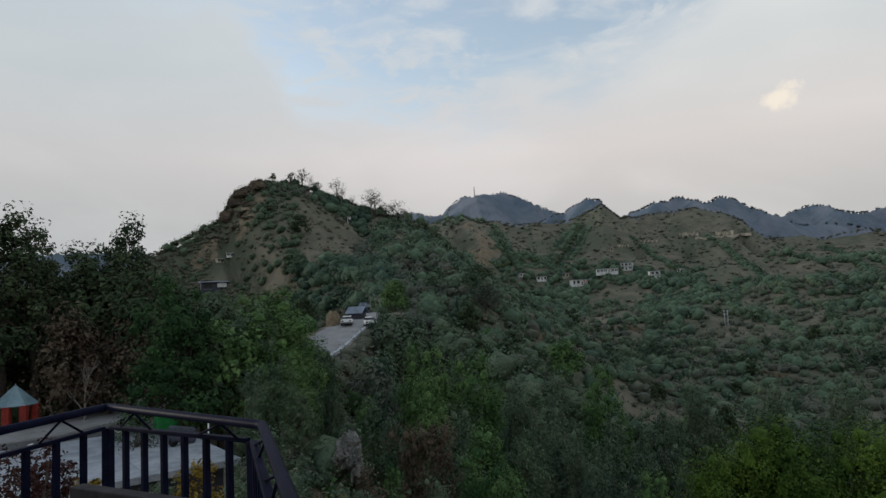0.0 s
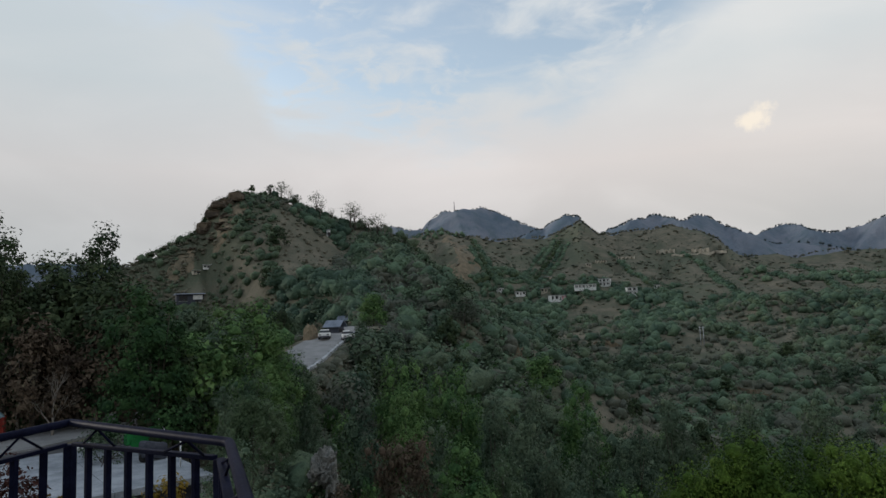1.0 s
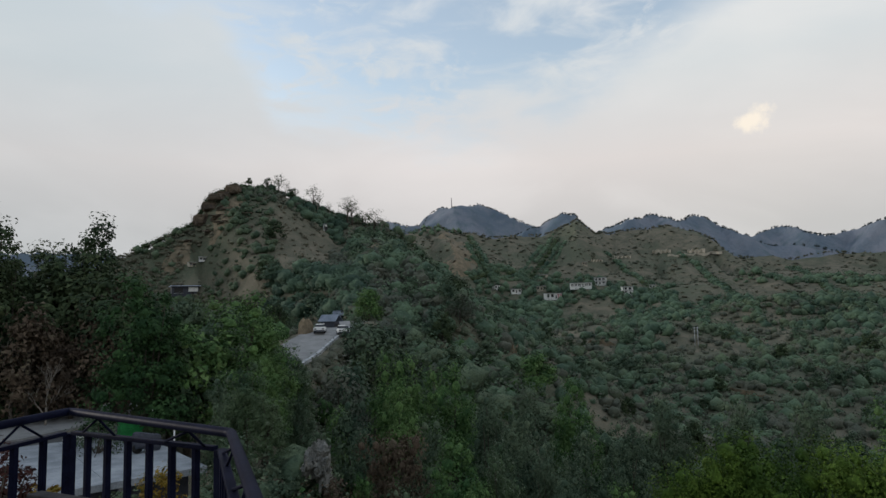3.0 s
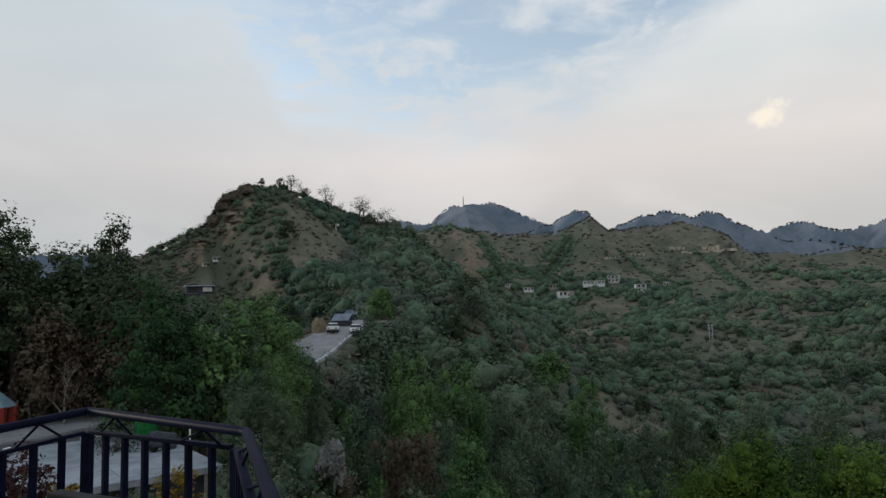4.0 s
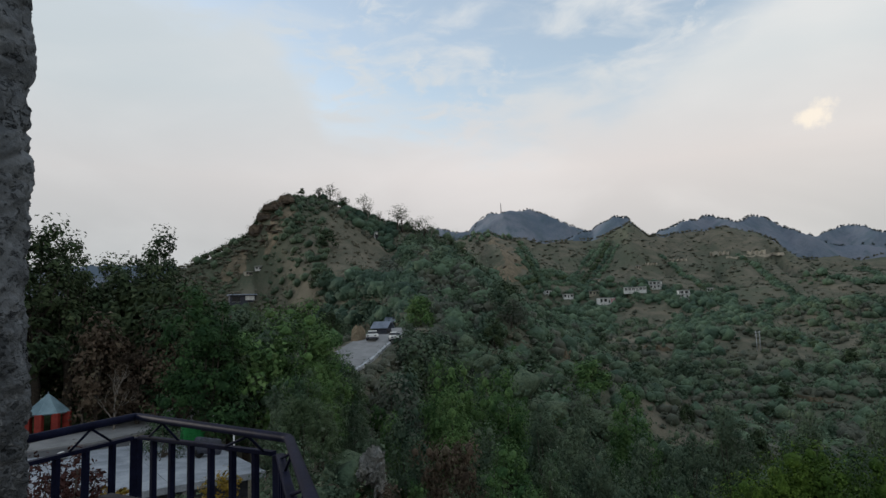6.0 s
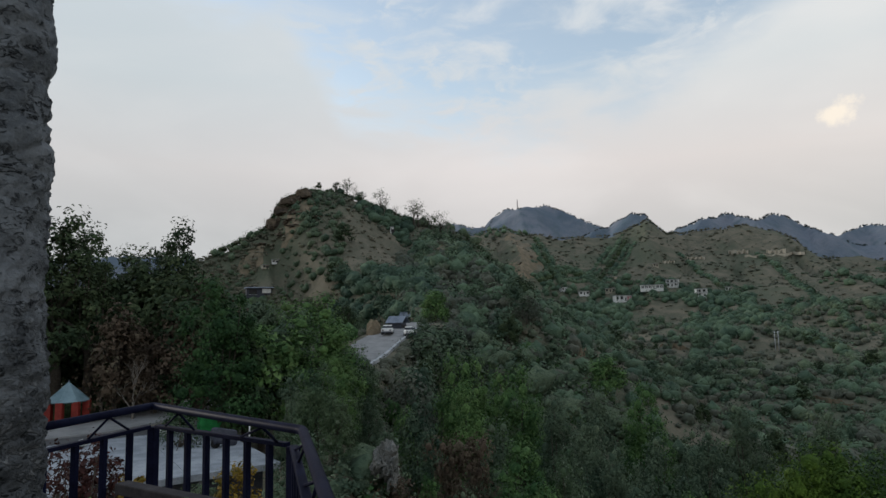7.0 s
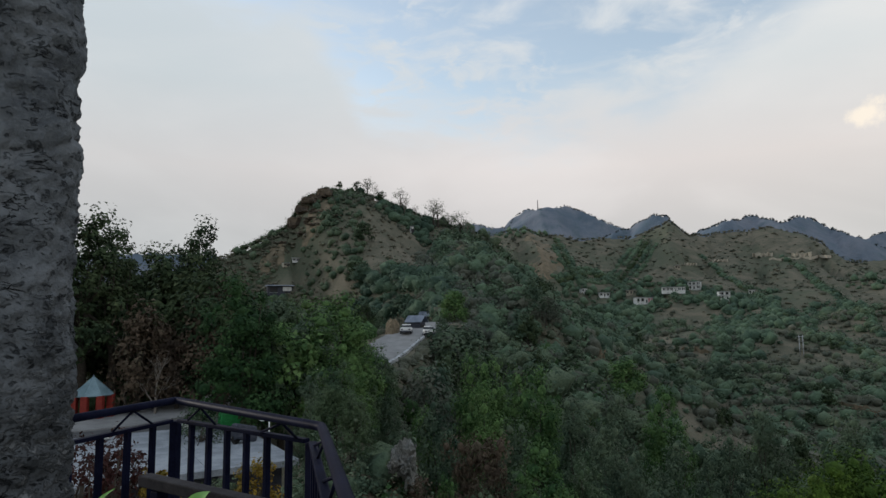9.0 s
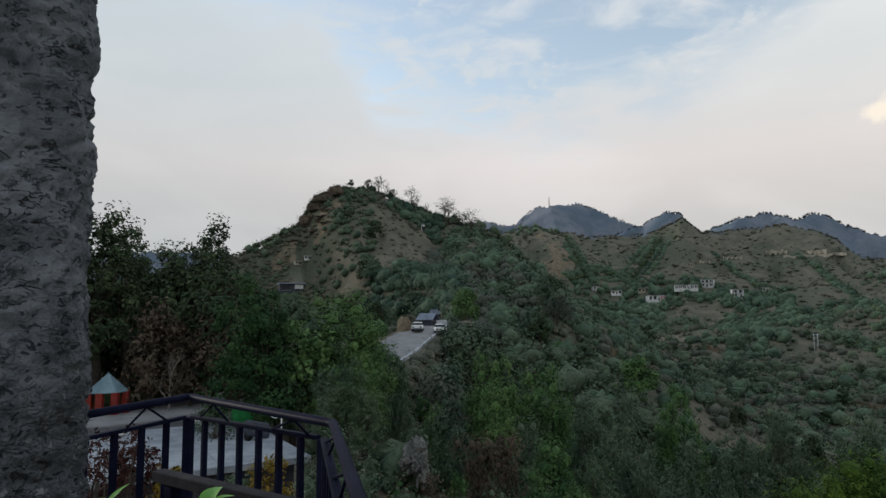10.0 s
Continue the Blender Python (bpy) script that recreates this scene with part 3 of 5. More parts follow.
def crown_points(seed, lobes, per_lobe, rx, rz, lobe_r, lift=0.0):
    """Places of leaves: lobes spread through an uneven crown, leaves in the shell of each lobe."""
    g = np.random.default_rng(seed)
    d = g.normal(size=(lobes, 3))
    d /= np.linalg.norm(d, axis=1)[:, None]
    d[:, 2] = np.abs(d[:, 2]) * 1.3 - 0.45
    rad = g.uniform(0.35, 1.0, (lobes, 1)) ** 0.6
    c = d * rad * np.array([rx, rx * 0.92, rz]) * g.uniform(0.8, 1.15, (lobes, 1))
    c[:, 2] += lift
    rr = lobe_r * g.uniform(0.4, 1.5, lobes)
    p = g.normal(size=(lobes, per_lobe, 3))
    p /= np.linalg.norm(p, axis=2)[..., None]
    away = p.reshape(-1, 3).copy()
    p = p * g.uniform(0.6, 1.25, (lobes, per_lobe, 1))
    p[..., 2] *= 0.8
    return (c[:, None] + p * rr[:, None, None]).reshape(-1, 3), c, away, rr


def limbs(seed, height, base_r, tips, fork=0.45):
    """A tapered, slightly crooked trunk with limbs that reach towards the given tips."""
    g = random.Random(seed)
    verts, faces = [], []

    def push(pts, rad, sides):
        v, f = tube(pts, rad, sides)
        o = len(verts)
        verts.extend(v)
        faces.extend([tuple(i + o for i in q) for q in f])

    trunk = [Vector((g.uniform(-1, 1) * 0.04 * height * k, g.uniform(-1, 1) * 0.04 * height * k, height * k)) for k in (0, 0.2, 0.4, 0.6, 0.8, 1.0)]
    trunk[0] = Vector((0, 0, -1.0))
    push(trunk, [base_r * 1.3, base_r, base_r * 0.85, base_r * 0.7, base_r * 0.5, base_r * 0.22], 7)
    for tip in tips:
        k = g.uniform(fork, 0.92) * 5
        i = min(int(k), 4)
        a = trunk[i].lerp(trunk[i + 1], k - i)
        b = Vector(tip)
        m = a.lerp(b, 0.5) + Vector((g.uniform(-0.3, 0.3), g.uniform(-0.3, 0.3), -0.12 * (b - a).length))
        push([a, m, b], [base_r * 0.36, base_r * 0.2, base_r * 0.05], 5)
    return verts, faces


def make_tree(name, seed, height, rx, rz, leaf_mat, label, lobes=46, per_lobe=66, lobe_r=0.85, leaf=0.18, bare=0.0, bark="bark", category="tree"):
    """A tree at the origin, foot on the ground: trunk with limbs, and a crown of leaves."""
    t = thing(name, label=label, category=category)
    pts, lob, away, rr = crown_points(seed, lobes, per_lobe, rx, rz, lobe_r, height - rz * 0.8)
    v, f = limbs(seed, height - rz * 0.75, 0.028 * height, [tuple(c) for c in lob[:: max(1, lobes // 9)]])
    part("trunk", mesh_of("trunk", v, f, MAT[bark], True), None, t)
    if bare < 1:
        keep = np.random.default_rng(seed + 5).random(len(pts)) > bare
        mass = (pts - np.array([0, 0, height - rz * 0.9])) / np.array([rx, rx, rz])
        mass /= np.linalg.norm(mass, axis=1)[:, None]
        mass = away * 0.75 + mass * 0.5
        lv, ll, k, ln = leaves(pts[keep], leaf, seed + 9, category == "shrub" or leaf < 0.09, 0.35, mass[keep])
        if k == 3 and lobe_r > 0.6 and bare < 0.3 and per_lobe >= 30:
            cv, cl, cn = cores(lob, rr * 0.36, seed + 3, 1, 0.8)
            mass = (cv - np.array([0, 0, height - rz * 0.9])) / np.array([rx, rx, rz])
            cn = cn * 0.8 + mass / (np.linalg.norm(mass, axis=1)[:, None] + 1e-6) * 0.5
            cn /= np.linalg.norm(cn, axis=1)[:, None]
            ll = np.concatenate([ll, cl + len(lv)])
            lv, ln = np.concatenate([lv, cv]), np.concatenate([ln, cn])
        part("crown", quick_mesh("crown", lv, ll, k, MAT[leaf_mat], False, ln), None, t)
    return t


def bare_branches(seed, height, spread, mat="twig"):
    """A leafless tree: forks into ever thinner twigs."""
    g = random.Random(seed)
    verts, faces = [], []

    def grow(p, d, length, r, depth):
        q = p + d * length
        m = p.lerp(q, 0.5) + Vector((g.uniform(-1, 1), g.uniform(-1, 1), g.uniform(-0.5, 0.8))) * length * 0.07
        v, f = tube([p, m, q], [r, r * 0.8, r * 0.6], 5 if depth < 2 else 3, False)
        o = len(verts)
        verts.extend(v)
        faces.extend([tuple(i + o for i in w) for w in f])
        if depth < 4:
            for _ in range(3 if depth else 4):
                e = (d + Vector((g.uniform(-1, 1), g.uniform(-1, 1), g.uniform(-0.25, 0.6))) * spread).normalized()
                grow(p.lerp(q, g.uniform(0.55, 1.0)), e, length * g.uniform(0.55, 0.75), r * 0.55, depth + 1)

    grow(Vector((0, 0, -0.5)), Vector((0.05, 0.02, 1)), height * 0.42, height * 0.02, 0)
    return mesh_of("trunk", verts, faces, MAT[mat], True)


def at(az_deg, dist, dz=0.0):
    """A place on the ground by bearing and distance from the balcony."""
    a = radians(az_deg)
    x, y = dist * math.sin(a), dist * math.cos(a)
    return x, y, float(land(np.array([x]), np.array([y]))[0]) + dz


def plant_tree(src, az_deg, dist, top_el, spin, squash=1.0, natural=None):
    """A copy of a tree whose top reaches the given angle of height above the balcony's eye level."""
    x, y, z = at(az_deg, dist)
    h = max(1.2, dist * math.tan(radians(top_el)) - z)
    s = h / src["natural"]
    t = copy_thing(src, pose(x, y, z, 0, 0, spin))
    t.scale = (s * squash, s * squash, s)
    return t


KINDS = {}
for key, seed, h, rx, rz, mat, label, kw in [
    ("dark_a", 11, 9.0, 3.3, 6.2, "leaf_dark", "dark green broad-leaved tree with a dense crown on the hillside", dict(lobes=52)),
    ("dark_b", 12, 9.5, 2.9, 6.6, "leaf_dark", "tall dark green tree with an uneven crown", dict(lobes=48)),
    ("green_a", 13, 8.0, 3.4, 5.4, "leaf_green", "fresh green leafy tree beside the road", dict(lobes=50)),
    ("green_b", 14, 7.0, 2.7, 4.8, "leaf_green", "bright green leafy tree on the slope", dict(lobes=44)),
    ("mid_a", 15, 8.0, 3.0, 5.4, "leaf_mid", "dull green tree on the valley slope", dict(bare=0.1, lobes=50)),
    ("mid_b", 16, 7.0, 3.0, 4.6, "leaf_mid", "dull green spreading tree on the valley slope", dict(lobes=46, bare=0.15)),
    ("dry_a", 17, 7.0, 2.5, 4.8, "leaf_dry", "brown tree with dry withered leaves", dict(lobes=56, bare=0.35, leaf=0.16)),
    ("brush_a", 18, 5.5, 2.6, 3.6, "brush", "grey half-bare brush on the dry slope", dict(lobes=54, per_lobe=60, bare=0.3, leaf=0.13)),
    ("yellow_a", 19, 12.0, 5.2, 6.0, "leaf_yellow", "large yellow-green tree with a broad dense crown", dict(lobes=64, per_lobe=330, lobe_r=1.3, leaf=0.10)),
    ("big_green", 23, 13.0, 4.0, 8.0, "leaf_green", "tall green leafy tree with a full uneven crown on the slope", dict(lobes=84, per_lobe=130, lobe_r=1.05, leaf=0.13)),
    ("big_mid", 24, 13.0, 4.0, 8.0, "leaf_mid", "tall dull green tree with a full uneven crown on the slope", dict(lobes=84, per_lobe=120, lobe_r=1.0, leaf=0.125, bare=0.05)),
    ("big_deep", 30, 13.0, 4.2, 8.4, "leaf_deep", "tall deep green tree with a dense crown beside the road", dict(lobes=84, per_lobe=130, lobe_r=1.05, leaf=0.13)),
    ("big_pale", 26, 13.0, 4.0, 8.0, "leaf_pale", "green tree whose leaves show pale undersides", dict(lobes=140, per_lobe=110, lobe_r=0.9, leaf=0.115, bare=0.1)),
    ("big_dry", 25, 11.0, 3.2, 6.5, "leaf_dry", "tall tree with thin brownish dry leaves", dict(lobes=70, per_lobe=90, lobe_r=0.8, leaf=0.13, bare=0.25)),
    ("far_green", 27, 8.0, 3.2, 5.0, "leaf_hill", "round green tree on the far side of the valley", dict(lobes=34, per_lobe=34, lobe_r=0.95, leaf=0.3)),
    ("far_dark", 28, 8.0, 2.8, 5.4, "leaf_dark", "dark green tree on the far side of the valley", dict(lobes=32, per_lobe=34, lobe_r=0.9, leaf=0.3)),
    ("far_dull", 29, 7.0, 3.2, 4.2, "leaf_mid", "dull olive tree on the far side of the valley", dict(lobes=30, per_lobe=34, lobe_r=0.9, leaf=0.28)),
    ("airy_a", 20, 10.0, 2.0, 5.6, "leaf_dark", "tall thin tree with a loose open crown", dict(lobes=52, per_lobe=90, lobe_r=0.48, leaf=0.1, bare=0.1)),
]:
    t = make_tree("tree", seed, h, rx, rz, mat, label, **kw)
    t["natural"] = h + rz * 0.05 + 0.5
    t.matrix_basis = pose(0, -400, -200)
    KINDS[key] = t

# ---- woods ----
# named trees: kind, bearing, distance, angle of the top, turn, width
for key, a, d, e, spin, wide in [
    ("airy_a", -37.5, 59, 10.6, 20, 1.2), ("airy_a", -35.3, 60, 10.4, 150, 1), ("airy_a", -33.2, 61, 9.3, 250, 0.9),
    ("airy_a", -34.2, 65, 8.4, 50, 1.2), ("dark_a", -31.4, 65, 6.3, 60, 1), ("dark_a", -29.6, 63, 6.6, 200, 0.9),
    ("airy_a", -26.7, 63, 9.7, 80, 0.9), ("airy_a", -28, 65, 8.2, 180, 1), ("airy_a", -30.2, 66, 7.4, 280, 1),
    ("dark_b", -28.4, 61, 6.4, 310, 1), ("dark_a", -25, 56, 5.9, 10, 1), ("dark_a", -35.5, 66, 4.5, 100, 1.2),
    ("dark_b", -38.5, 65, 5, 190, 1.2), ("dark_a", -33, 70, 3.5, 280, 1.2), ("dark_a", -30.5, 71, 3.5, 30, 1.2),
    ("dark_b", -28, 72, 3.5, 130, 1.2), ("dark_a", -41.5, 63, 6, 230, 1.2), ("dark_a", -45, 63, 6, 330, 1.2),
    ("dry_a", -26.6, 55, 1.8, 40, 0.9), ("dry_a", -31.2, 55, 2, 170, 0.9), ("dry_a", -28.3, 55, -0.5, 290, 0.9),
    ("big_deep", -23.2, 44, 3, 75, 1), ("dry_a", -24.6, 57, 4.4, 175, 1), ("dry_a", -30, 56, 1, 75, 0.9),
    ("mid_a", -25.4, 57, 3.2, 275, 0.9), ("dark_b", -21.3, 45, 0.5, 75, 1), ("green_b", -20, 47, 0.6, 15, 1),
    ("big_green", -15.6, 48, 2.6, 160, 1.15), ("mid_a", -12.7, 74, -1.9, 160, 0.7), ("green_b", -13.6, 70, -1.2, 60, 0.8),
    ("big_mid", -12.2, 62, -3.9, 60, 0.8), ("big_pale", -13.2, 66, -1.6, 30, 0.55), ("big_pale", -12.4, 62, -2.4, 130, 0.5), ("mid_b", -5.9, 104, 0.3, 30, 1.0), ("mid_a", -5.2, 101, 0.0, 130, 1.0), ("mid_b", -6.9, 93, -1.9, 80, 0.7), ("mid_a", -20.6, 90, 2.5, 30, 0.9), ("dark_a", -18.7, 92, 2.7, 120, 0.9), ("green_a", -21.9, 92, 2.9, 220, 0.9), ("mid_a", -19.6, 88, 2.3, 320, 0.9), ("mid_b", -17.4, 96, 1.7, 20, 0.9), ("big_green", -14.6, 70, -0.6, 80, 0.6), ("big_mid", -11.9, 60, -2.0, 40, 1.0), ("big_pale", -11.3, 58, -3.2, 90, 0.9), ("mid_a", -5.5, 92, 0.2, 30, 1.2), ("mid_a", -17.6, 52, 1.2, 250, 0.8), ("big_pale", -15.2, 31, -3.4, 200, 0.75),
    ("big_mid", -17.2, 35, -4, 100, 0.62), ("big_pale", -13.6, 30, -6.2, 20, 0.9), ("big_green", -13.9, 44, -2.9, 120, 0.8),
    ("big_pale", -12.6, 46, -5, 210, 0.7), ("brush_a", -7.6, 66, -3.6, 170, 0.9), ("mid_a", -6.4, 72, -2.6, 270, 0.7),
    ("dark_a", -5, 82, -1.6, 10, 0.7), ("brush_a", -6, 90, -1.2, 200, 0.9), ("dark_b", -12.6, 118, 1.8, 75, 0.8),
    ("dark_a", -14.8, 110, 0.5, 15, 0.8), ("green_b", -10.6, 114, 0, 15, 0.7), ("dark_a", -5.2, 112, 0.6, 115, 0.8),
    ("mid_a", -3.4, 100, 0.2, 215, 0.8), ("mid_b", -11.8, 122, 1, 15, 0.8), ("big_mid", -16.5, 24, -9, 320, 0.9),
    ("yellow_a", 23, 34, -11.6, 10, 0.75), ("yellow_a", 27.5, 35, -9.8, 140, 0.8), ("yellow_a", 34, 36, -9.9, 260, 0.8),
    ("big_green", -2.6, 62, -2.8, 0, 0.62), ("big_green", 2.3, 58, -3.9, 130, 0.62), ("big_green", -2.2, 55, -5.6, 90, 0.62),
    ("big_green", -0.2, 60, -5, 200, 0.62), ("big_mid", -6.4, 42, -6.2, 40, 0.62), ("big_green", -7.6, 44, -7.6, 240, 0.62),
    ("big_dry", -1.6, 37, -8.7, 140, 0.6), ("big_dry", -4, 38, -9, 20, 0.55), ("big_green", 2.6, 34, -10.3, 55, 0.75),
    ("big_mid", -9.4, 36, -9, 10, 0.62), ("big_mid", -10.8, 48, -6.4, 70, 0.62), ("big_dry", -8.6, 31, -11.5, 100, 0.62),
    ("big_green", -5.8, 29, -13.2, 300, 0.6), ("big_mid", -2, 28, -14, 200, 0.6), ("big_mid", 5.6, 52, -6.2, 160, 0.62),
    ("big_mid", 8.2, 46, -8.4, 20, 0.62), ("big_pale", 6.4, 36, -11, 250, 0.55), ("big_mid", 10.6, 38, -10.5, 120, 0.6),
    ("big_mid", 13.6, 42, -9.2, 300, 0.6), ("big_mid", 12.6, 33, -13.2, 80, 0.6), ("big_green", 16.8, 32, -14.2, 15, 0.6),
    ("big_mid", 17.5, 46, -8.6, 210, 0.62), ("big_mid", 9, 60, -5.8, 310, 0.62), ("big_green", 13, 64, -5.6, 40, 0.62),
    ("big_mid", 20.5, 58, -6.6, 140, 0.62), ("big_mid", 26, 56, -6.8, 230, 0.62), ("big_mid", 31.5, 58, -6.4, 10, 0.62),
    ("big_green", 37, 56, -6.6, 100, 0.62), ("big_green", 4.6, 30, -14.5, 170, 0.6), ("big_mid", 0.4, 44, -8.2, 270, 0.62),
]:
    plant_tree(KINDS[key], a, d, e, spin, wide)

pick = random.Random(21)
count, tries = 0, 0
while count < 125 and tries < 4000:
    tries += 1
    a, d = pick.uniform(-34, 40), pick.uniform(36**1.3, 135**1.3) ** (1 / 1.3)
    x, y, z = at(a, d)
    near_road = float(road_pull(np.array([x]), np.array([y]))[0][0])
    if near_road < 6 or (a < -14 and d < 66) or (-15 < a < -7 and d < 95):
        continue
    if a < -8:
        key = pick.choice(["dark_a", "dark_a", "dark_b", "mid_a", "green_a"])
    elif a < 6:
        key = pick.choice(["dark_a", "green_a", "green_b", "mid_a", "mid_a", "mid_b", "dark_b", "brush_a"])
    else:
        key = pick.choice(["mid_a", "mid_b", "brush_a", "brush_a", "dark_a", "mid_b", "green_b"])
    h = pick.uniform(5.0, 8.5)
    t = copy_thing(KINDS[key], pose(x, y, z - 0.2, 0, 0, pick.uniform(0, 360)))
    s = h / KINDS[key]["natural"]
    t.scale = (s * pick.uniform(0.9, 1.3), s * pick.uniform(0.9, 1.3), s)
    count += 1


def far_trees(name, kind, n, seed, label):
    """Many far trees of one kind joined into one mesh."""
    g = random.Random(seed)
    src = next(o for o in KINDS[kind].children if o.name.startswith("crown")).data
    co = np.empty(len(src.vertices) * 3, np.float32)
    src.vertices.foreach_get("co", co)
    co = co.reshape(-1, 3)
    corner = np.empty(len(src.loops), np.int32)
    src.loops.foreach_get("vertex_index", corner)
    nn = np.empty(len(src.vertices) * 3, np.float32)
    src.attributes["custom_normal"].data.foreach_get("vector", nn)
    nn = nn.reshape(-1, 3)
    allv, alln, made = [], [], 0
    while made < n:
        a, d = g.uniform(-15, 41), g.uniform(118, 350)
        x, y, z = at(a, d)
        if float(road_pull(np.array([x]), np.array([y]))[0][0]) < 8 or (a < 3 and d > 220):
            continue
        s, w, c = g.uniform(4.0, 9.0) / KINDS[kind]["natural"], g.uniform(0.9, 1.35), g.uniform(0, math.tau)
        ca, sa = math.cos(c) * s * w, math.sin(c) * s * w
        allv.append(np.stack([co[:, 0] * ca - co[:, 1] * sa + x, co[:, 0] * sa + co[:, 1] * ca + y, co[:, 2] * s + z - 0.4], 1))
        alln.append(np.stack([nn[:, 0] * math.cos(c) - nn[:, 1] * math.sin(c), nn[:, 0] * math.sin(c) + nn[:, 1] * math.cos(c), nn[:, 2]], 1))
        made += 1
    v = np.concatenate(allv)
    ob = new(name, quick_mesh(name, v, np.concatenate([corner + i * len(co) for i in range(n)]), 3, src.materials[0], False, np.concatenate(alln)))
    return tagged(ob, label, "woodland", kind="stuff")


far_trees("valley_trees", "far_green", 30, 1, "round green trees scattered through the valley")
far_trees("valley_trees", "far_dark", 26, 2, "dark green trees scattered through the valley")
far_trees("valley_trees", "far_dull", 30, 3, "dull olive trees scattered through the valley")
for t in KINDS.values():
    for o in [*t.children_recursive, t]:
        bpy.data.objects.remove(o)


def hit(az_deg, el_deg, start=60.0):
    """Where the way from the balcony at a bearing and angle of height first meets the ground."""
    a, d = radians(az_deg), np.arange(start, 1400, 1.0)
    z = land(d * math.sin(a), d * math.cos(a))
    i = int(np.argmax(z >= d * math.tan(radians(el_deg))))
    return d[i] * math.sin(a), d[i] * math.cos(a), float(z[i]), float(d[i])


# places that stay in view between the trees: bearing, angle of height, half width in degrees
CLEAR = [(a, e, w, hit(a, e, 60 if a > -5 else 100)[3]) for a, e, w in [
    (8.45, 1.75, 0.5), (10.8, 1.9, 0.5), (11.7, 1.1, 0.7), (14.2, 2.05, 0.8), (15.9, 2.2, 0.6), (18.1, 1.3, 0.5), (6.7, 2.1, 0.35), (11.0, 3.0, 0.4), (14.6, 4.0, 0.3),
    (20.2, 1.7, 0.3), (23.45, -3.2, 0.3), (-18.9, 4.9, 0.5), (-19.8, 4.6, 0.5), (-3.9, 6.2, 1.0), (3.0, 5.4, 1.2)]] + [(-9.3, -11, 0.7, 28.5)]


def in_clearing(x, y):
    b, d = np.degrees(np.arctan2(x, y)), np.hypot(x, y)
    out = np.zeros(x.shape, bool)
    for a, e, w, far in CLEAR:
        out |= (np.abs(b - a) < w) & (d > far - min(9, far * 0.18) - far * 0.01) & (d < far + 4)
    return out


def woodland(name, n, sector, dist, size, leaf, per, mat, seed, label, dense=0.0, patch=60.0, shift=0.0, even=1.4, clear=6.0, level=1, low=1.0):
    """Far trees and scrub too many to count: clumps of leaf faces over the ground."""
    g = np.random.default_rng(seed)
    a = np.radians(g.uniform(*sector, n * 3))
    d = g.uniform(dist[0] ** even, dist[1] ** even, n * 3) ** (1 / even)
    x, y = d * np.sin(a), d * np.cos(a)
    keep = (fbm(x + shift, y, patch, 3) > dense) & (road_pull(x, y)[0] > clear) & ~in_clearing(x, y)
    x, y, d = x[keep][:n], y[keep][:n], d[keep][:n]
    z = land(x, y)
    m = len(x)
    s = size * (0.36 + 1.4 * g.random(m) ** 2.2)
    p = g.normal(size=(m, per, 3))
    p /= np.linalg.norm(p, axis=2)[..., None]
    p[..., 2] = np.abs(p[..., 2])
    away = p.reshape(-1, 3).copy()
    p *= g.uniform(0.5, 1.2, (m, per, 1))
    p[..., 2] = (p[..., 2] * 0.95 + 0.1) * low
    lump = 1 + 0.35 * np.sin(p[..., 0] * 5 + x[:, None]) * np.cos(p[..., 1] * 5 + y[:, None])
    c = np.stack([x, y, z], 1)[:, None] + p * lump[..., None] * s[:, None, None]
    lv, ll, k, ln = leaves(c.reshape(-1, 3), leaf * 0.8, seed + 1, False, 0.3, away)
    heart = np.stack([x, y, z + s * 0.3 * low], 1)
    cv, cl, cn = cores(heart, s * 0.58, seed + 2, level, 0.9 * low, 0.22)
    ll = np.concatenate([ll, cl + len(lv)])
    lv, ln = np.concatenate([lv, cv]), np.concatenate([ln, cn])
    ob = new(name, quick_mesh(name, lv, ll, k, MAT[mat], False, ln))
    return tagged(ob, label, "woodland", kind="stuff")


woodland("ravine_trees", 420, (-13.5, -5), (126, 222), 2.6, 0.34, 110, "leaf_hill", 31, "dark green trees filling the hill's ravine", -0.35, 30, level=2)
woodland("flank_trees", 420, (-2.5, 6), (112, 200), 2.6, 0.34, 100, "leaf_hill", 52, "dark green trees on the hill's far flank", -0.1, 38, level=2)
woodland("hill_green", 300, (-22, -7), (108, 176), 2.4, 0.34, 90, "leaf_mid", 41, "green trees on the lower hill", -0.1, 40, 70, level=2)
woodland("hill_scrub", 1700, (-30, 6), (110, 252), 1.0, 0.28, 26, "wood_far", 32, "dull scrub and dry bushes on the hill", -1.2, 50, low=0.7)
woodland("shoulder_scrub", 2400, (-26, -13), (140, 240), 1.1, 0.24, 24, "wood_far", 50, "low dry scrub on the hill's bare shoulder", -0.2, 30, low=0.6)
woodland("shoulder_wood", 560, (-24, -13), (140, 236), 1.6, 0.28, 44, "leaf_mid", 55, "dull green bushes on the hill's bare shoulder", -0.1, 20, 33)
woodland("shoulder_green", 240, (-23, -13), (150, 232), 1.9, 0.3, 44, "leaf_mid", 53, "green bushes on the hill's bare shoulder", 0.2, 26, level=2)
woodland("crown_wood", 170, (-15.5, -7), (218, 240), 1.9, 0.3, 44, "leaf_hill", 54, "dark bushes below the hill's crest", -0.3, 24, level=2)
woodland("spur_brush", 1100, (-8, 1), (108, 205), 1.9, 0.28, 44, "brush", 51, "pale grey dry brush on the hill's spur", -2, 30)
woodland("hill_brush", 1300, (-30, 6), (110, 252), 1.3, 0.3, 28, "brush", 42, "grey dry brush on the hill", -0.3, 50, 140)
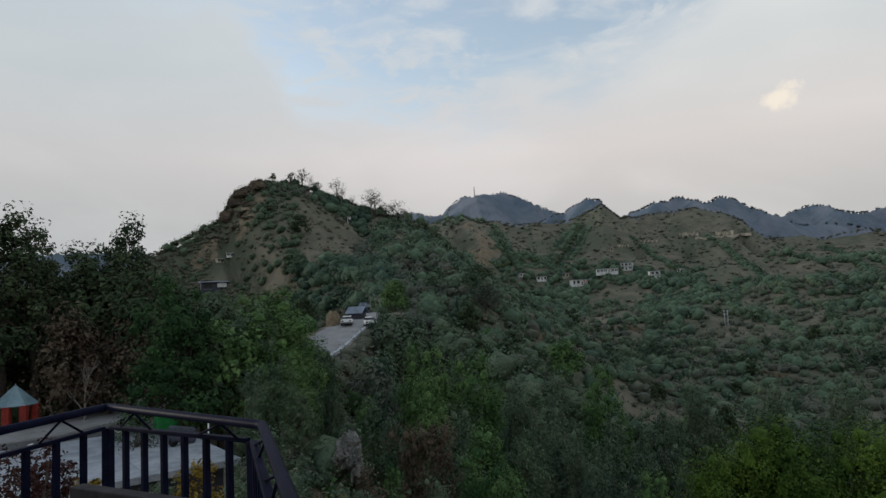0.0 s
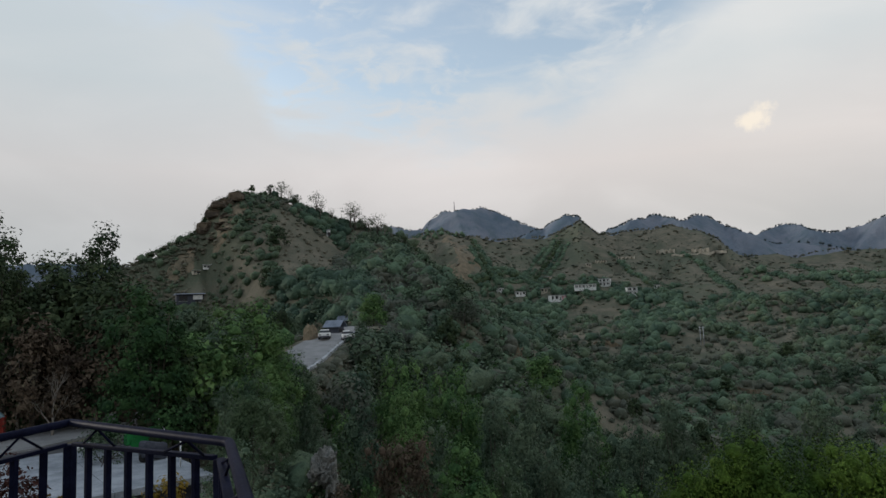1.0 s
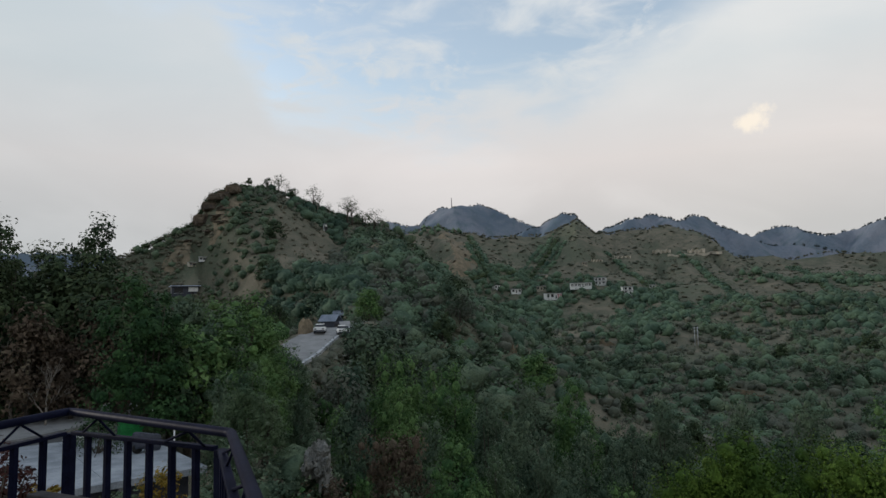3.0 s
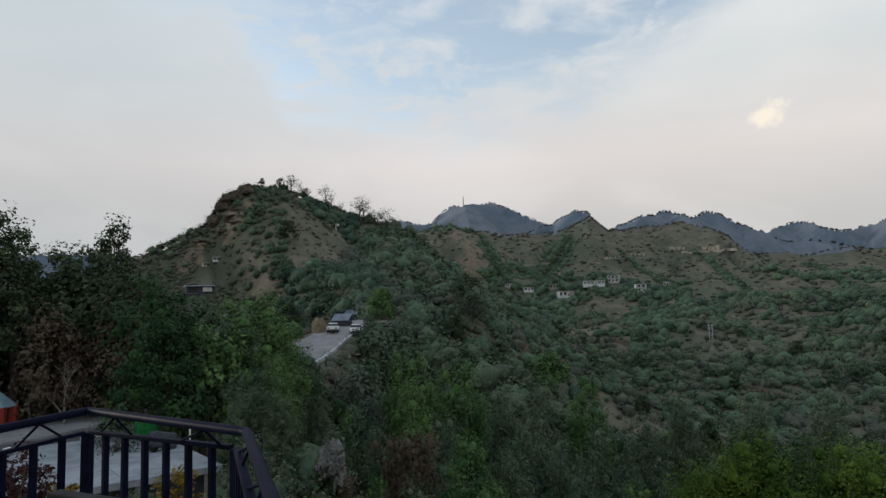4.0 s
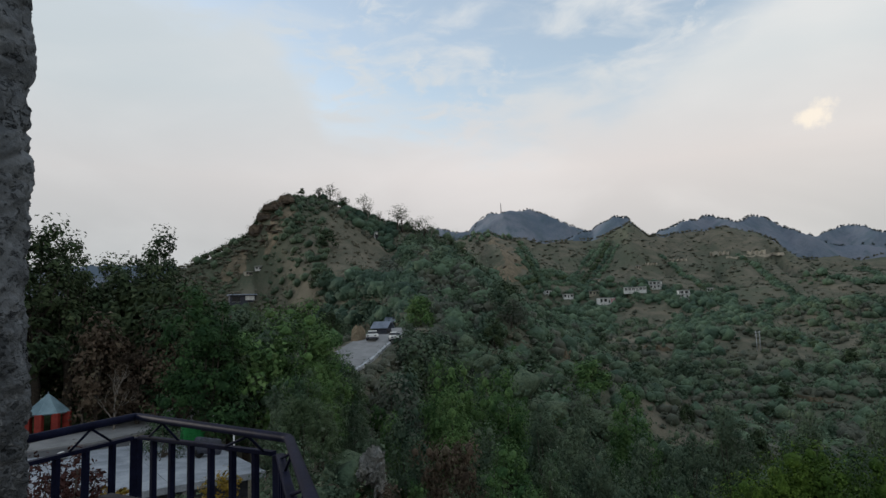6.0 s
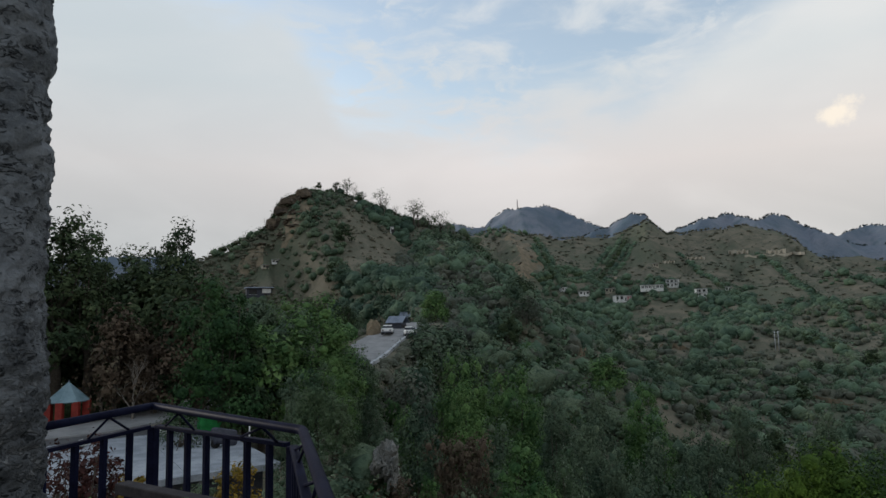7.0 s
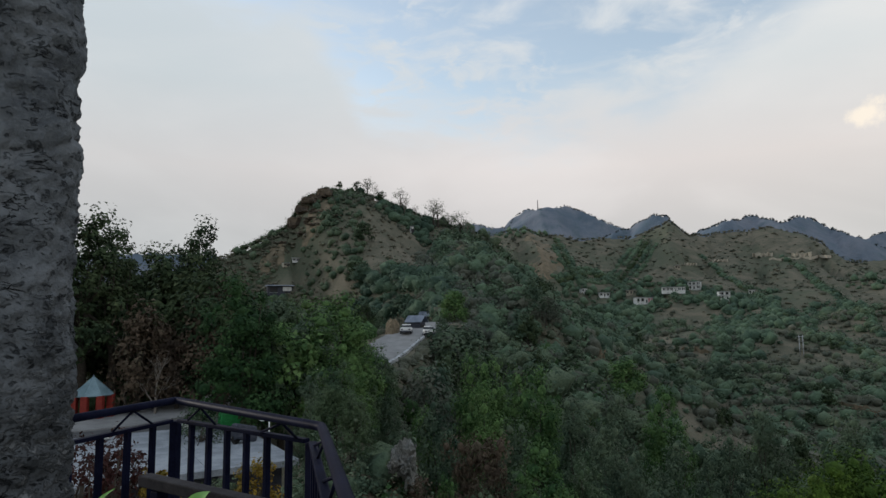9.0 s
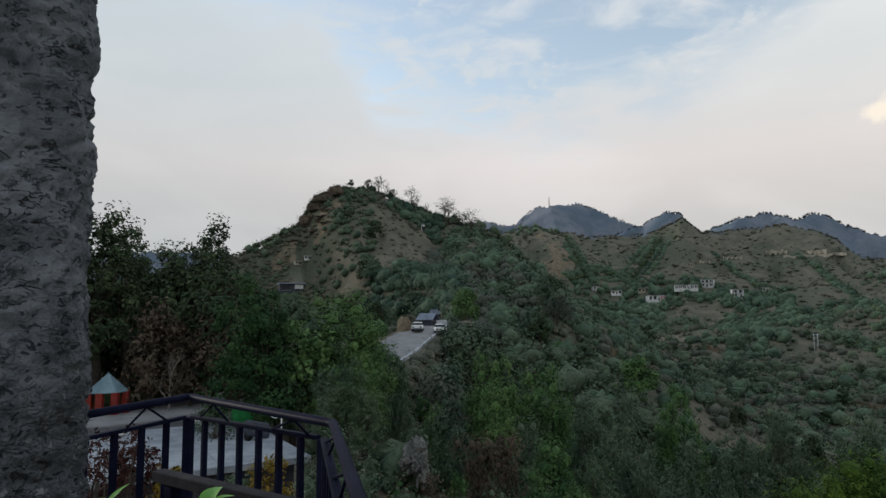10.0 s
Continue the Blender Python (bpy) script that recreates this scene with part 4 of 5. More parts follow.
woodland("valley_wood", 1900, (-6, 42), (95, 430), 2.8, 0.5, 64, "leaf_mid", 33, "dull green trees across the valley", -0.05, 50)
woodland("valley_dark", 1100, (-6, 42), (95, 430), 2.8, 0.5, 60, "leaf_hill", 43, "dark green trees across the valley", 0.1, 70, 800)
woodland("valley_brush", 4000, (-6, 42), (95, 430), 2.0, 0.42, 20, "brush", 34, "grey-brown leafless brush across the valley", -2, 60, 300)
# near undergrowth: dark leaf colours stand in for shade between the crowns
woodland("near_scrub", 800, (-13, 42), (17, 120), 2.0, 0.18, 60, "leaf_dark", 45, "undergrowth below the balcony, dark green painting the shade between crowns", -0.3, 12, 0, 1.3)
woodland("near_brush", 900, (-13, 42), (17, 120), 1.8, 0.17, 50, "leaf_deep", 46, "undergrowth below the balcony, deep green painting the shade between crowns", -0.3, 12, 55, 1.3)
woodland("bank_scrub", 90, (-15.5, -4.5), (23.5, 35), 1.1, 0.12, 130, "leaf_mid", 56, "green bushes round the pale rock on the slope", -2, 12)
woodland("yard_scrub", 260, (-46, -24), (52, 66), 1.4, 0.15, 90, "leaf_dark", 47, "dark undergrowth between the trees behind the road", -2, 12)
woodland("road_scrub", 520, (-12, -2), (58, 112), 1.0, 0.16, 70, "brush", 44, "grey-green scrub on the bank below the road", -2, 40, 0, 1.4, 4.9)
woodland("village_wood", 800, (5, 22), (330, 520), 3.6, 0.6, 36, "leaf_hill", 48, "dark green trees round the village houses", -0.2, 60, 40)
woodland("gully_wood", 1000, (17, 43), (290, 470), 3.4, 0.55, 36, "leaf_hill", 49, "dark trees filling a ravine across the valley", 0.0, 55, 640)
woodland("foot_wood", 380, (-1, 16), (82, 180), 2.4, 0.32, 70, "leaf_hill", 57, "green trees at the foot of the hill's spur", -0.4, 30, 120)
woodland("near_green", 500, (-12, 42), (42, 130), 2.0, 0.2, 70, "leaf_mid", 58, "dull green undergrowth on the valley slope", -0.2, 18, 210, 1.3)
woodland("slope_wood", 1500, (-6, 44), (390, 700), 3.8, 0.75, 26, "leaf_hill", 35, "trees on the far valley slope", 0.22, 95)
woodland("slope_scrub", 2000, (-6, 44), (390, 760), 2.2, 0.6, 16, "wood_far", 36, "dry scrub on the far valley slope", -0.8, 100, 90, low=0.5)
woodland("slope_brush", 2000, (-6, 44), (390, 760), 2.4, 0.6, 16, "brush", 37, "grey dry brush on the far valley slope", -0.2, 60, 210, low=0.5)


def scrub_row(name, line, n, size, leaf, per, mat, seed, label, height):
    """Small trees along a crest line."""
    g = np.random.default_rng(seed)
    k = g.integers(0, len(line) - 1, n)
    t = g.random(n)[:, None]
    p = line[k] * (1 - t) + line[k + 1] * t
    p[:, 2] = height(p[:, 0], p[:, 1]) - size * 0.55
    s = size * g.uniform(0.3, 1.25, n)
    q = g.normal(size=(n, per, 3))
    q /= np.linalg.norm(q, axis=2)[..., None]
    away = q.reshape(-1, 3).copy()
    q[..., 2] += 0.75
    c = p[:, None] + q * s[:, None, None] * g.uniform(0.4, 1, (n, per, 1))
    lv, ll, k, ln = leaves(c.reshape(-1, 3), leaf, seed + 1, False, 0.5, away)
    cv, cl, cn = cores(p + np.array([0, 0, 0.55]) * s[:, None], s * 0.5, seed + 2, 1, 0.9)
    ll = np.concatenate([ll, cl + len(lv)])
    lv, ln = np.concatenate([lv, cv]), np.concatenate([ln, cn])
    return tagged(new(name, quick_mesh(name, lv, ll, k, MAT[mat], False, ln)), label, "woodland", kind="stuff")


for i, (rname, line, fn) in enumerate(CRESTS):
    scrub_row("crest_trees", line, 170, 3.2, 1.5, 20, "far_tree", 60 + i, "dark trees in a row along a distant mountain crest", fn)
scrub_row("crest_bushes", HILL[3:16], 300, 1.3, 0.24, 40, "leaf_dark", 70, "low bushes along the hill's crest", land)
scrub_row("ridge_bushes", MID, 330, 1.5, 0.6, 20, "wood_far", 71, "bushes along the far ridge", land)



# dark trees along the folds of the far valley slope
FOLDS = [
    [(17.2, 4.4), (19.0, 2.6), (21.0, 1.0), (23.2, -0.8), (25.5, -2.2), (28.5, -3.2)],
    [(23.1, 4.2), (25.1, 2.2), (26.7, 0.7), (28.2, -1.4)],
    [(31.0, 3.0), (32.8, 1.6), (34.5, 0.2), (35.6, -1.5)],
    [(4.3, 7.0), (4.8, 5.8), (5.4, 4.4), (6.2, 3.2)],
    [(4.6, 3.0), (6.5, 3.6), (8.5, 3.4), (10.0, 2.6)],
    [(12.4, 6.6), (11.6, 5.2), (10.6, 4.0), (9.4, 2.8)],
]
for k, fold in enumerate(FOLDS):
    for j, off in enumerate((-0.7, -0.35, 0.0, 0.3, 0.65)):
        line = np.array([hit(a + off, e - off * 0.8, 200)[:3] for a, e in fold])
        scrub_row("fold_trees", line, 70, 4.8, 0.55, 30, "leaf_dark" if j == 2 else "leaf_hill", 130 + 6 * k + j, "dark trees growing along a fold of the far slope", land)

# slender trees standing on the hill's crest, some bare
for k, (a, e0, e1, bare) in enumerate([(-15.2, 11.3, 12.2, 0), (-13.6, 11.2, 12.3, 0), (-12.6, 11.0, 12.5, 0), (-12.0, 10.8, 12.3, 1), (-11.4, 10.5, 11.6, 0),
                                       (-9.6, 9.9, 11.7, 0), (-9.2, 9.8, 11.2, 1), (-8.1, 9.4, 10.5, 1), (-6.6, 8.9, 10.9, 0), (-6.2, 8.7, 10.6, 0),
                                       (-5.0, 8.3, 9.6, 0), (-4.2, 8.1, 9.7, 0), (-19.6, 8.0, 9.3, 1), (-20.2, 7.3, 8.4, 1), (-23.4, 5.4, 6.8, 1), (-22.9, 5.6, 6.9, 1), (-3.6, 7.9, 9.2, 1)]):
    d = 236.0
    x, y, z = at(a, d)
    h = max(3.0, d * math.tan(radians(e1)) - z)
    if bare:
        t = thing("bare_tree", x, y, z, 40 * k, "leafless pale tree standing on the hill crest", "tree")
        part("trunk", bare_branches(80 + k, h, 0.75), None, t)
    else:
        t = make_tree("tree", 90 + k, h, h * 0.36, h * 0.52, "leaf_dark", "slender open tree standing on the hill crest", 26, 16, h * 0.13, 0.22, 0.1)
        t.matrix_basis = pose(x, y, z, 0, 0, 50 * k)

# bare pale trees among the dark wood by the road
for k, (a, d, e) in enumerate([(-32.1, 57.5, 2.6), (-30.0, 53, -0.5), (-4.6, 66, -4.0), (9.0, 74, -6.5), (17.5, 90, -7.2)]):
    x, y, z = at(a, d)
    t = thing("bare_tree", x, y, z, 70 * k, "leafless pale grey tree among darker trees", "tree")
    part("trunk", bare_branches(100 + k, max(4.0, d * math.tan(radians(e)) - z) * 0.8, 0.7), None, t)

# ---- things far off ----


def house(az_deg, el_deg, w, d, h, turn, wall, label, storeys=1, roof="concrete", columns=0, start=60.0, gable=0.0):
    """A small house set into a slope: walls, flat overhanging roof, dark openings, a door and veranda posts."""
    x, y, z, dist = hit(az_deg, el_deg, start)
    t = thing("house", x, y, z - 0.3, turn - az_deg, label, "house")
    total = h * storeys
    foot = min(2.0, h * 0.6)
    part("wall", box(0, 0, (total - foot) / 2, w, d, total + foot, 0.05), MAT[wall], t)
    for s in range(storeys):
        if gable:
            a, b, e = w / 2 + 0.4, d / 2 + 0.5, h * (s + 1)
            v = [(-a, -b, e), (0, -b, e + gable), (a, -b, e), (-a, b, e), (0, b, e + gable), (a, b, e)]
            v += [(x, y, z + 0.12) for x, y, z in v]
            f = [(6, 7, 10, 9), (7, 8, 11, 10), (0, 3, 4, 1), (1, 4, 5, 2), (0, 1, 7, 6), (1, 2, 8, 7), (3, 9, 10, 4), (4, 10, 11, 5), (0, 6, 9, 3), (2, 5, 11, 8)]
            part("roof", mesh_of("roof", v, f, MAT[roof]), None, t)
        else:
            part("roof", box(0, -0.35, h * (s + 1) + 0.12, w + min(0.9, w * 0.16), d + min(1.3, w * 0.2), min(0.22, h * 0.08), 0.02), MAT[roof], t)
        n = max(2, int(w / 2.6))
        for i in range(n):
            cx = (i + 0.5) * w / n - w / 2
            if i == n // 2 and s == 0:
                part("door", box(cx, -d / 2 - 0.03, min(1.0, h * 0.35), 0.95, 0.1, min(2.0, h * 0.7), 0.02), MAT["dark"], t)
            else:
                win = part("window", box(cx, -d / 2 - 0.02, h * s + h * 0.55, w / n * 0.62, 0.08, h * 0.56, 0.01), MAT["dark"], t)
                part("sill", box(cx, -d / 2 - 0.1, h * s + h * 0.23, w / n * 0.68, 0.2, 0.08), MAT["concrete"], win)
        for i in range(columns):
            cx = (i + 0.5) * w / columns - w / 2
            part("post", box(cx, -d / 2 - 0.85, h * s + h / 2, 0.3, 0.3, h, 0.02), MAT[wall], t)
    return t


house(8.45, 1.75, 8, 5, 2.9, 15, "white", "small white house with dark openings on the green slope")
house(10.8, 1.9, 8, 5, 2.8, -10, "ochre", "pale house half hidden by trees on the slope")
pinkish = house(11.7, 1.1, 12, 7, 3.8, 20, "white", "white house with a pink side wall on the slope", columns=3)
house(14.2, 2.05, 16, 6, 3.0, 5, "white", "long pale house with a columned veranda on the slope", columns=6)
house(15.9, 2.2, 9, 6, 2.6, -8, "white", "white two-storey house on the slope", 2, columns=4)
house(18.1, 1.3, 7.5, 5, 2.6, 12, "white", "white two-storey house among dark trees", 2, columns=3)
house(6.7, 2.1, 5, 4, 2.6, 30, "white", "small pale hut among trees")
house(11.0, 3.0, 6, 5, 2.6, -20, "ochre", "small pale hut on the brown slope")
house(14.6, 4.0, 4, 4, 2.4, 10, "ochre", "tiny pale hut on the brown slope")
house(20.2, 1.7, 4, 4, 2.5, 0, "white", "tiny pale hut among trees")
house(-18.9, 4.9, 2.4, 2, 0.9, 0, "white", "small white hut on the hill's brown shoulder", roof="white", start=120)
house(-19.8, 4.6, 2.0, 2, 0.8, 20, "ochre", "small pale hut on the hill's brown shoulder", roof="white", start=120)
house(-8.6, 7.7, 1.1, 1.1, 2.4, 10, "white", "tiny white shrine on the hill's slope", start=120)
# a hut with a wide roof among the trees, and a long low house at the bend of the road
part("side_panel", box(4.2, -3.54, 1.7, 3.2, 0.08, 3.0), MAT["pink"], pinkish, "faded pink wall panel")
hut = house(-20.3, 2.1, 7.4, 5, 2.6, 5, "navy", "dark house with a wide blue-grey flat roof among trees", roof="tin_pale", start=95)
bend = house(-8.2, -1.1, 1.8, 2.4, 1.3, 60, "navy", "low house with a blue-grey tin roof by the road bend", roof="tin", start=110, gable=1.1)
house(-7.35, -0.3, 1.6, 2.2, 1.2, 60, "navy", "low dark house with a blue-grey tin roof above the road bend", roof="tin", start=114, gable=1.1)

part("panel", box(2.1, -2.57, 1.7, 2.6, 0.1, 1.3, 0.01), MAT["white"], hut, "pale wall panel")

# pale cuts along the far ridge
for a0, a1, e, hgt in [(20.4, 21.9, 4.75, 3.6), (23.2, 24.6, 4.6, 4.2), (21.6, 25.9, 4.4, 1.6), (17.2, 18.6, 4.45, 2.2), (15.2, 16.2, 4.3, 1.6)]:
    lo, hi = [], []
    n = 16
    for i in range(n):
        a = a0 + (a1 - a0) * i / (n - 1)
        x, y, z, d = hit(a, e + 0.06 * math.sin(i * 1.7), 400)
        k = (d - 3.0) / d
        up = hgt * (0.55 + 0.45 * noise.noise(Vector((i * 0.45, a0, 0))))
        lo.append((x * k, y * k, z - 1.5))
        hi.append((x * k, y * k, z + up))
    v = lo + hi + [(x * 1.01, y * 1.01, z) for x, y, z in hi]
    f = [(i, i + 1, n + i + 1, n + i) for i in range(n - 1)] + [(n + i, n + i + 1, 2 * n + i + 1, 2 * n + i) for i in range(n - 1)]
    tagged(new("earth_bank", mesh_of("earth_bank", v, f, MAT["ochre"])), "pale bare earth cut along the far ridge", "earth bank", kind="structure")


# low pale terrace banks across the valley
for a0, a1, e0, e1 in [(24.4, 26.6, -4.4, -4.7), (25.6, 29.0, -6.7, -7.6), (27.5, 31.5, -6.0, -6.4), (14.6, 17.0, -2.8, -3.1), (7.4, 9.4, -3.4, -3.6), (29.0, 33.0, -4.6, -5.2), (19.5, 21.5, -3.9, -4.3)]:
    n = 14
    low_, top_ = [], []
    for i in range(n):
        k = i / (n - 1)
        x, y, z, d = hit(a0 + (a1 - a0) * k, e0 + (e1 - e0) * k + 0.08 * math.sin(i * 1.3), 90)
        u = (d - 1.5) / d
        low_.append((x * u, y * u, z - 1.0))
        top_.append((x * u, y * u, z + 1.7 * math.sin(math.pi * (0.08 + 0.84 * k)) * (0.75 + 0.25 * math.sin(i * 2.1))))
    v = low_ + top_ + [(x * 1.02, y * 1.02, z - 0.6) for x, y, z in top_]
    f = [(i, i + 1, n + i + 1, n + i) for i in range(n - 1)] + [(n + i, n + i + 1, 2 * n + i + 1, 2 * n + i) for i in range(n - 1)]
    tagged(new("terrace_bank", mesh_of("terrace_bank", v, f, MAT["bare"])), "low pale earth terrace bank in the scrub", "terrace bank", kind="structure")


def outcrop(name, x, y, z, sx, sy, sz, mat, seed, label, category="rock", rough=0.28, blocky=1.0):
    """A weathered lump of rock, part sunk in the ground."""
    bm = bmesh.new()
    bmesh.ops.create_icosphere(bm, subdivisions=4, radius=1.0)
    for v in bm.verts:
        n = noise.fractal(v.co * 1.3 + Vector((seed, 0, 0)), 1.0, 2.0, 5)
        c = noise.cell(v.co * 2.6 + Vector((0, seed, 0)))
        if blocky != 1.0:
            v.co = Vector([math.copysign(abs(a) ** blocky, a) for a in v.co])
        v.co *= 1 + rough * n + rough * 0.5 * (c - 0.5)
        v.co = Vector((v.co.x * sx, v.co.y * sy, v.co.z * sz))
    ob = part(name, bm, MAT[mat])
    ob.location = (x, y, z)
    return tagged(ob, label, category)


# rock ledges at the hill's steep end
for a, e, sx, sz, d, sd in [(-17.75, 10.72, 2.7, 1.3, 228, 1.0), (-16.4, 11.55, 2.6, 1.8, 231, 2.0), (-18.25, 10.0, 2.6, 1.6, 229, 3.0), (-18.9, 9.0, 2.6, 2.2, 229, 4.0), (-17.1, 10.95, 2.6, 1.9, 231, 5.0), (-16.9, 9.6, 3.4, 0.8, 224, 6.0)]:
    outcrop("rock_outcrop", d * math.sin(radians(a)), d * math.cos(radians(a)), d * math.tan(radians(e)) - sz, sx, 4.0, sz, "cliff", sd, "brown layered rock ledge at the hill's steep end", rough=0.16, blocky=0.45)

pick = random.Random(33)
for k in range(9):
    x, y, z, d = hit(pick.uniform(-22.5, -14.5), pick.uniform(5.2, 10.2), 150)
    sz = pick.uniform(0.35, 0.8)
    outcrop("rock", x, y, z - sz * 0.2, pick.uniform(1.2, 3.2), 1.6, sz, "cliff", 20.0 + k, "small brown rock ledge on the hill's bare shoulder", "rock", 0.4)


def draped(name, az_deg, el_deg, rx, ry, mat, label, category, start=120.0, lift=0.35):
    """An uneven bare patch that lies on the slope."""
    cx, cy, cz, d = hit(az_deg, el_deg, start)
    n, m = 40, 10
    v = []
    for j in range(m + 1):
        for i in range(n):
            a = math.tau * i / n
            k = j / m * (1 + 0.45 * noise.noise(Vector((math.cos(a) * 1.4 + az_deg, math.sin(a) * 1.4, 3.0))) + 0.2 * noise.noise(Vector((math.cos(a) * 5, math.sin(a) * 5, az_deg))))
            v.append((cx + rx * k * math.cos(a), cy + ry * k * math.sin(a)))
    v = np.array(v)
    z = land(v[:, 0], v[:, 1]) + lift * (1 - (np.arange(len(v)) // n == m) * 2.0)
    z += fbm(v[:, 0], v[:, 1], 4, 3) * 0.5
    f = [(j * n + i, j * n + (i + 1) % n, (j + 1) * n + (i + 1) % n, (j + 1) * n + i) for j in range(1, m) for i in range(n)]
    f.append(tuple(range(n, 2 * n)))
    ob = new(name, mesh_of(name, np.column_stack([v, z]), f, MAT[mat], True))
    return tagged(ob, label, category, kind="structure")


for a, e, rx, ry in [(-3.6, 6.2, 4.5, 5.0), (3.4, 6.0, 9.0, 30.0), (4.0, 5.2, 12.0, 16.0), (-20.8, 5.4, 4.0, 5.0), (-17.2, 8.6, 5.0, 4.0), (-17.0, 9.4, 5.0, 3.0), (-16.0, 10.2, 4.0, 3.0), (-4.1, 6.4, 5.0, 4.0), (2.3, 7.0, 7.0, 14.0), (3.0, 4.7, 16.0, 14.0)]:
    draped("earth_patch", a, e, rx, ry, "bare", "bare reddish-brown earth patch on the hillside", "earth patch")

# two-legged power pole in the valley, and a mast on the blue mountain
x, y, z, d = hit(23.45, -3.2, 150)
pole = thing("power_pole", x, y, z, -23, "two-legged grey concrete power pole with a crossarm in the valley", "power pole")
for sx in (-0.7, 0.7):
    part("leg", tube_mesh("leg", [(sx, 0, -1.5), (sx, 0, d * 0.027)], [0.2, 0.15], MAT["concrete"], 8), None, pole)
part("crossarm", box(0, 0, d * 0.0255, 3.0, 0.16, 0.18, 0.02), MAT["concrete"], pole)
part("crossarm", box(0, 0, d * 0.019, 1.9, 0.12, 0.15, 0.02), MAT["concrete"], pole)
mx, my, mz = 2290 * math.sin(radians(2.9)), 2290 * math.cos(radians(2.9)), 2290 * math.tan(radians(9.6))
mast = thing("radio_mast", mx, my, mz - 6, 0, "thin lattice radio mast on the mountain top", "mast")
for i in range(3):
    q = [(1.8 * math.cos(2.1 * i), 1.8 * math.sin(2.1 * i), 0), (0.5 * math.cos(2.1 * i), 0.5 * math.sin(2.1 * i), 42)]
    part("leg", tube_mesh("leg", q, [0.8, 0.5], MAT["rail"], 5), None, mast)
for i in range(6):
    part("brace", box(0, 0, 5 + i * 6, 2.6 - i * 0.35, 2.6 - i * 0.35, 0.4), MAT["rail"], mast)

# ---- the road, its wall and what stands on it ----
verts, faces = [], []
for i in range(len(ROAD) - 1):
    p, q = Vector(ROAD[i]), Vector(ROAD[i + 1])
    for k in range(8):
        c = p.lerp(q, k / 8)
        a = Vector(ROAD[max(i - 1, 0)]) if k < 4 else p
        b = q if k < 4 else Vector(ROAD[min(i + 2, len(ROAD) - 1)])
        s = Vector((b.y - a.y, a.x - b.x, 0)).normalized()
        for o, dz in ((-3.6, -0.35), (-3.5, 0.0), (-1.2, 0.06), (1.2, 0.06), (3.5, 0.0), (3.6, -0.35)):
            verts.append(c + s * o + Vector((0, 0, dz)))
n = len(verts) // 6
faces = [(i * 6 + j, i * 6 + j + 1, i * 6 + j + 7, i * 6 + j + 6) for i in range(n - 1) for j in range(5)]
tagged(new("road", mesh_of("road", verts, faces, MAT["asphalt"], False)), "worn pale grey concrete road climbing round the hill", "road", kind="structure")
# valley-side edge of the road: the last column's outer points
EDGE = [verts[i * 6] for i in range(n)] if verts[0].x > verts[5].x else [verts[i * 6 + 5] for i in range(n)]
EDGE = [e for e in EDGE if 60 < e.y < 112]
g = random.Random(5)
wall_v, wall_f = [], []
for i, e in enumerate(EDGE):
    for j in range(6):
        wall_v.append((e.x + 0.25 + 0.35 * j + g.uniform(-0.15, 0.15), e.y + g.uniform(-0.2, 0.2), e.z - 0.1 - j * 1.1))
for i in range(len(EDGE) - 1):
    for j in range(5):
        wall_f.append((i * 6 + j, i * 6 + j + 1, i * 6 + j + 7, i * 6 + j + 6))
tagged(new("retaining_wall", mesh_of("retaining_wall", wall_v, wall_f, MAT["stone"])), "rough grey stone retaining wall below the road", "retaining wall", kind="structure")
for i, e in enumerate(EDGE[::2]):
    s = part("guard_stone", box(0, 0, 0.1, 0.34, 1.1 + g.uniform(-0.5, 0.5), 0.3 + g.uniform(0, 0.25), 0.06), MAT["stone"])
    s.matrix_basis = pose(e.x - 0.15, e.y, e.z + 0.25, 0, 0, g.uniform(-10, 10))
    tagged(s, "rough pale guard stone on the road's edge", "guard stone", "guard stones along the road")

kv, kf = [], []
for e in EDGE:
    kv += [(e.x - 0.35, e.y, e.z), (e.x - 0.33, e.y, e.z + 0.62), (e.x + 0.05, e.y, e.z + 0.62), (e.x + 0.07, e.y, e.z - 0.3)]
for i in range(len(EDGE) - 1):
    for j in range(3):
        kf.append((i * 4 + j, i * 4 + j + 1, i * 4 + j + 5, i * 4 + j + 4))
tagged(new("kerb", mesh_of("kerb", kv, kf, MAT["concrete"])), "low pale concrete kerb along the road's edge", "kerb", kind="structure")


def wheel(parent, x, y, r):
    w = part("wheel", tube_mesh("wheel", [(x - 0.11, y, r), (x + 0.11, y, r)], r, MAT["tyre"], 16), None, parent)
    part("rim", tube_mesh("rim", [(x - 0.125, y, r), (x + 0.125, y, r)], r * 0.55, MAT["concrete"], 12), None, w, "grey wheel rim")


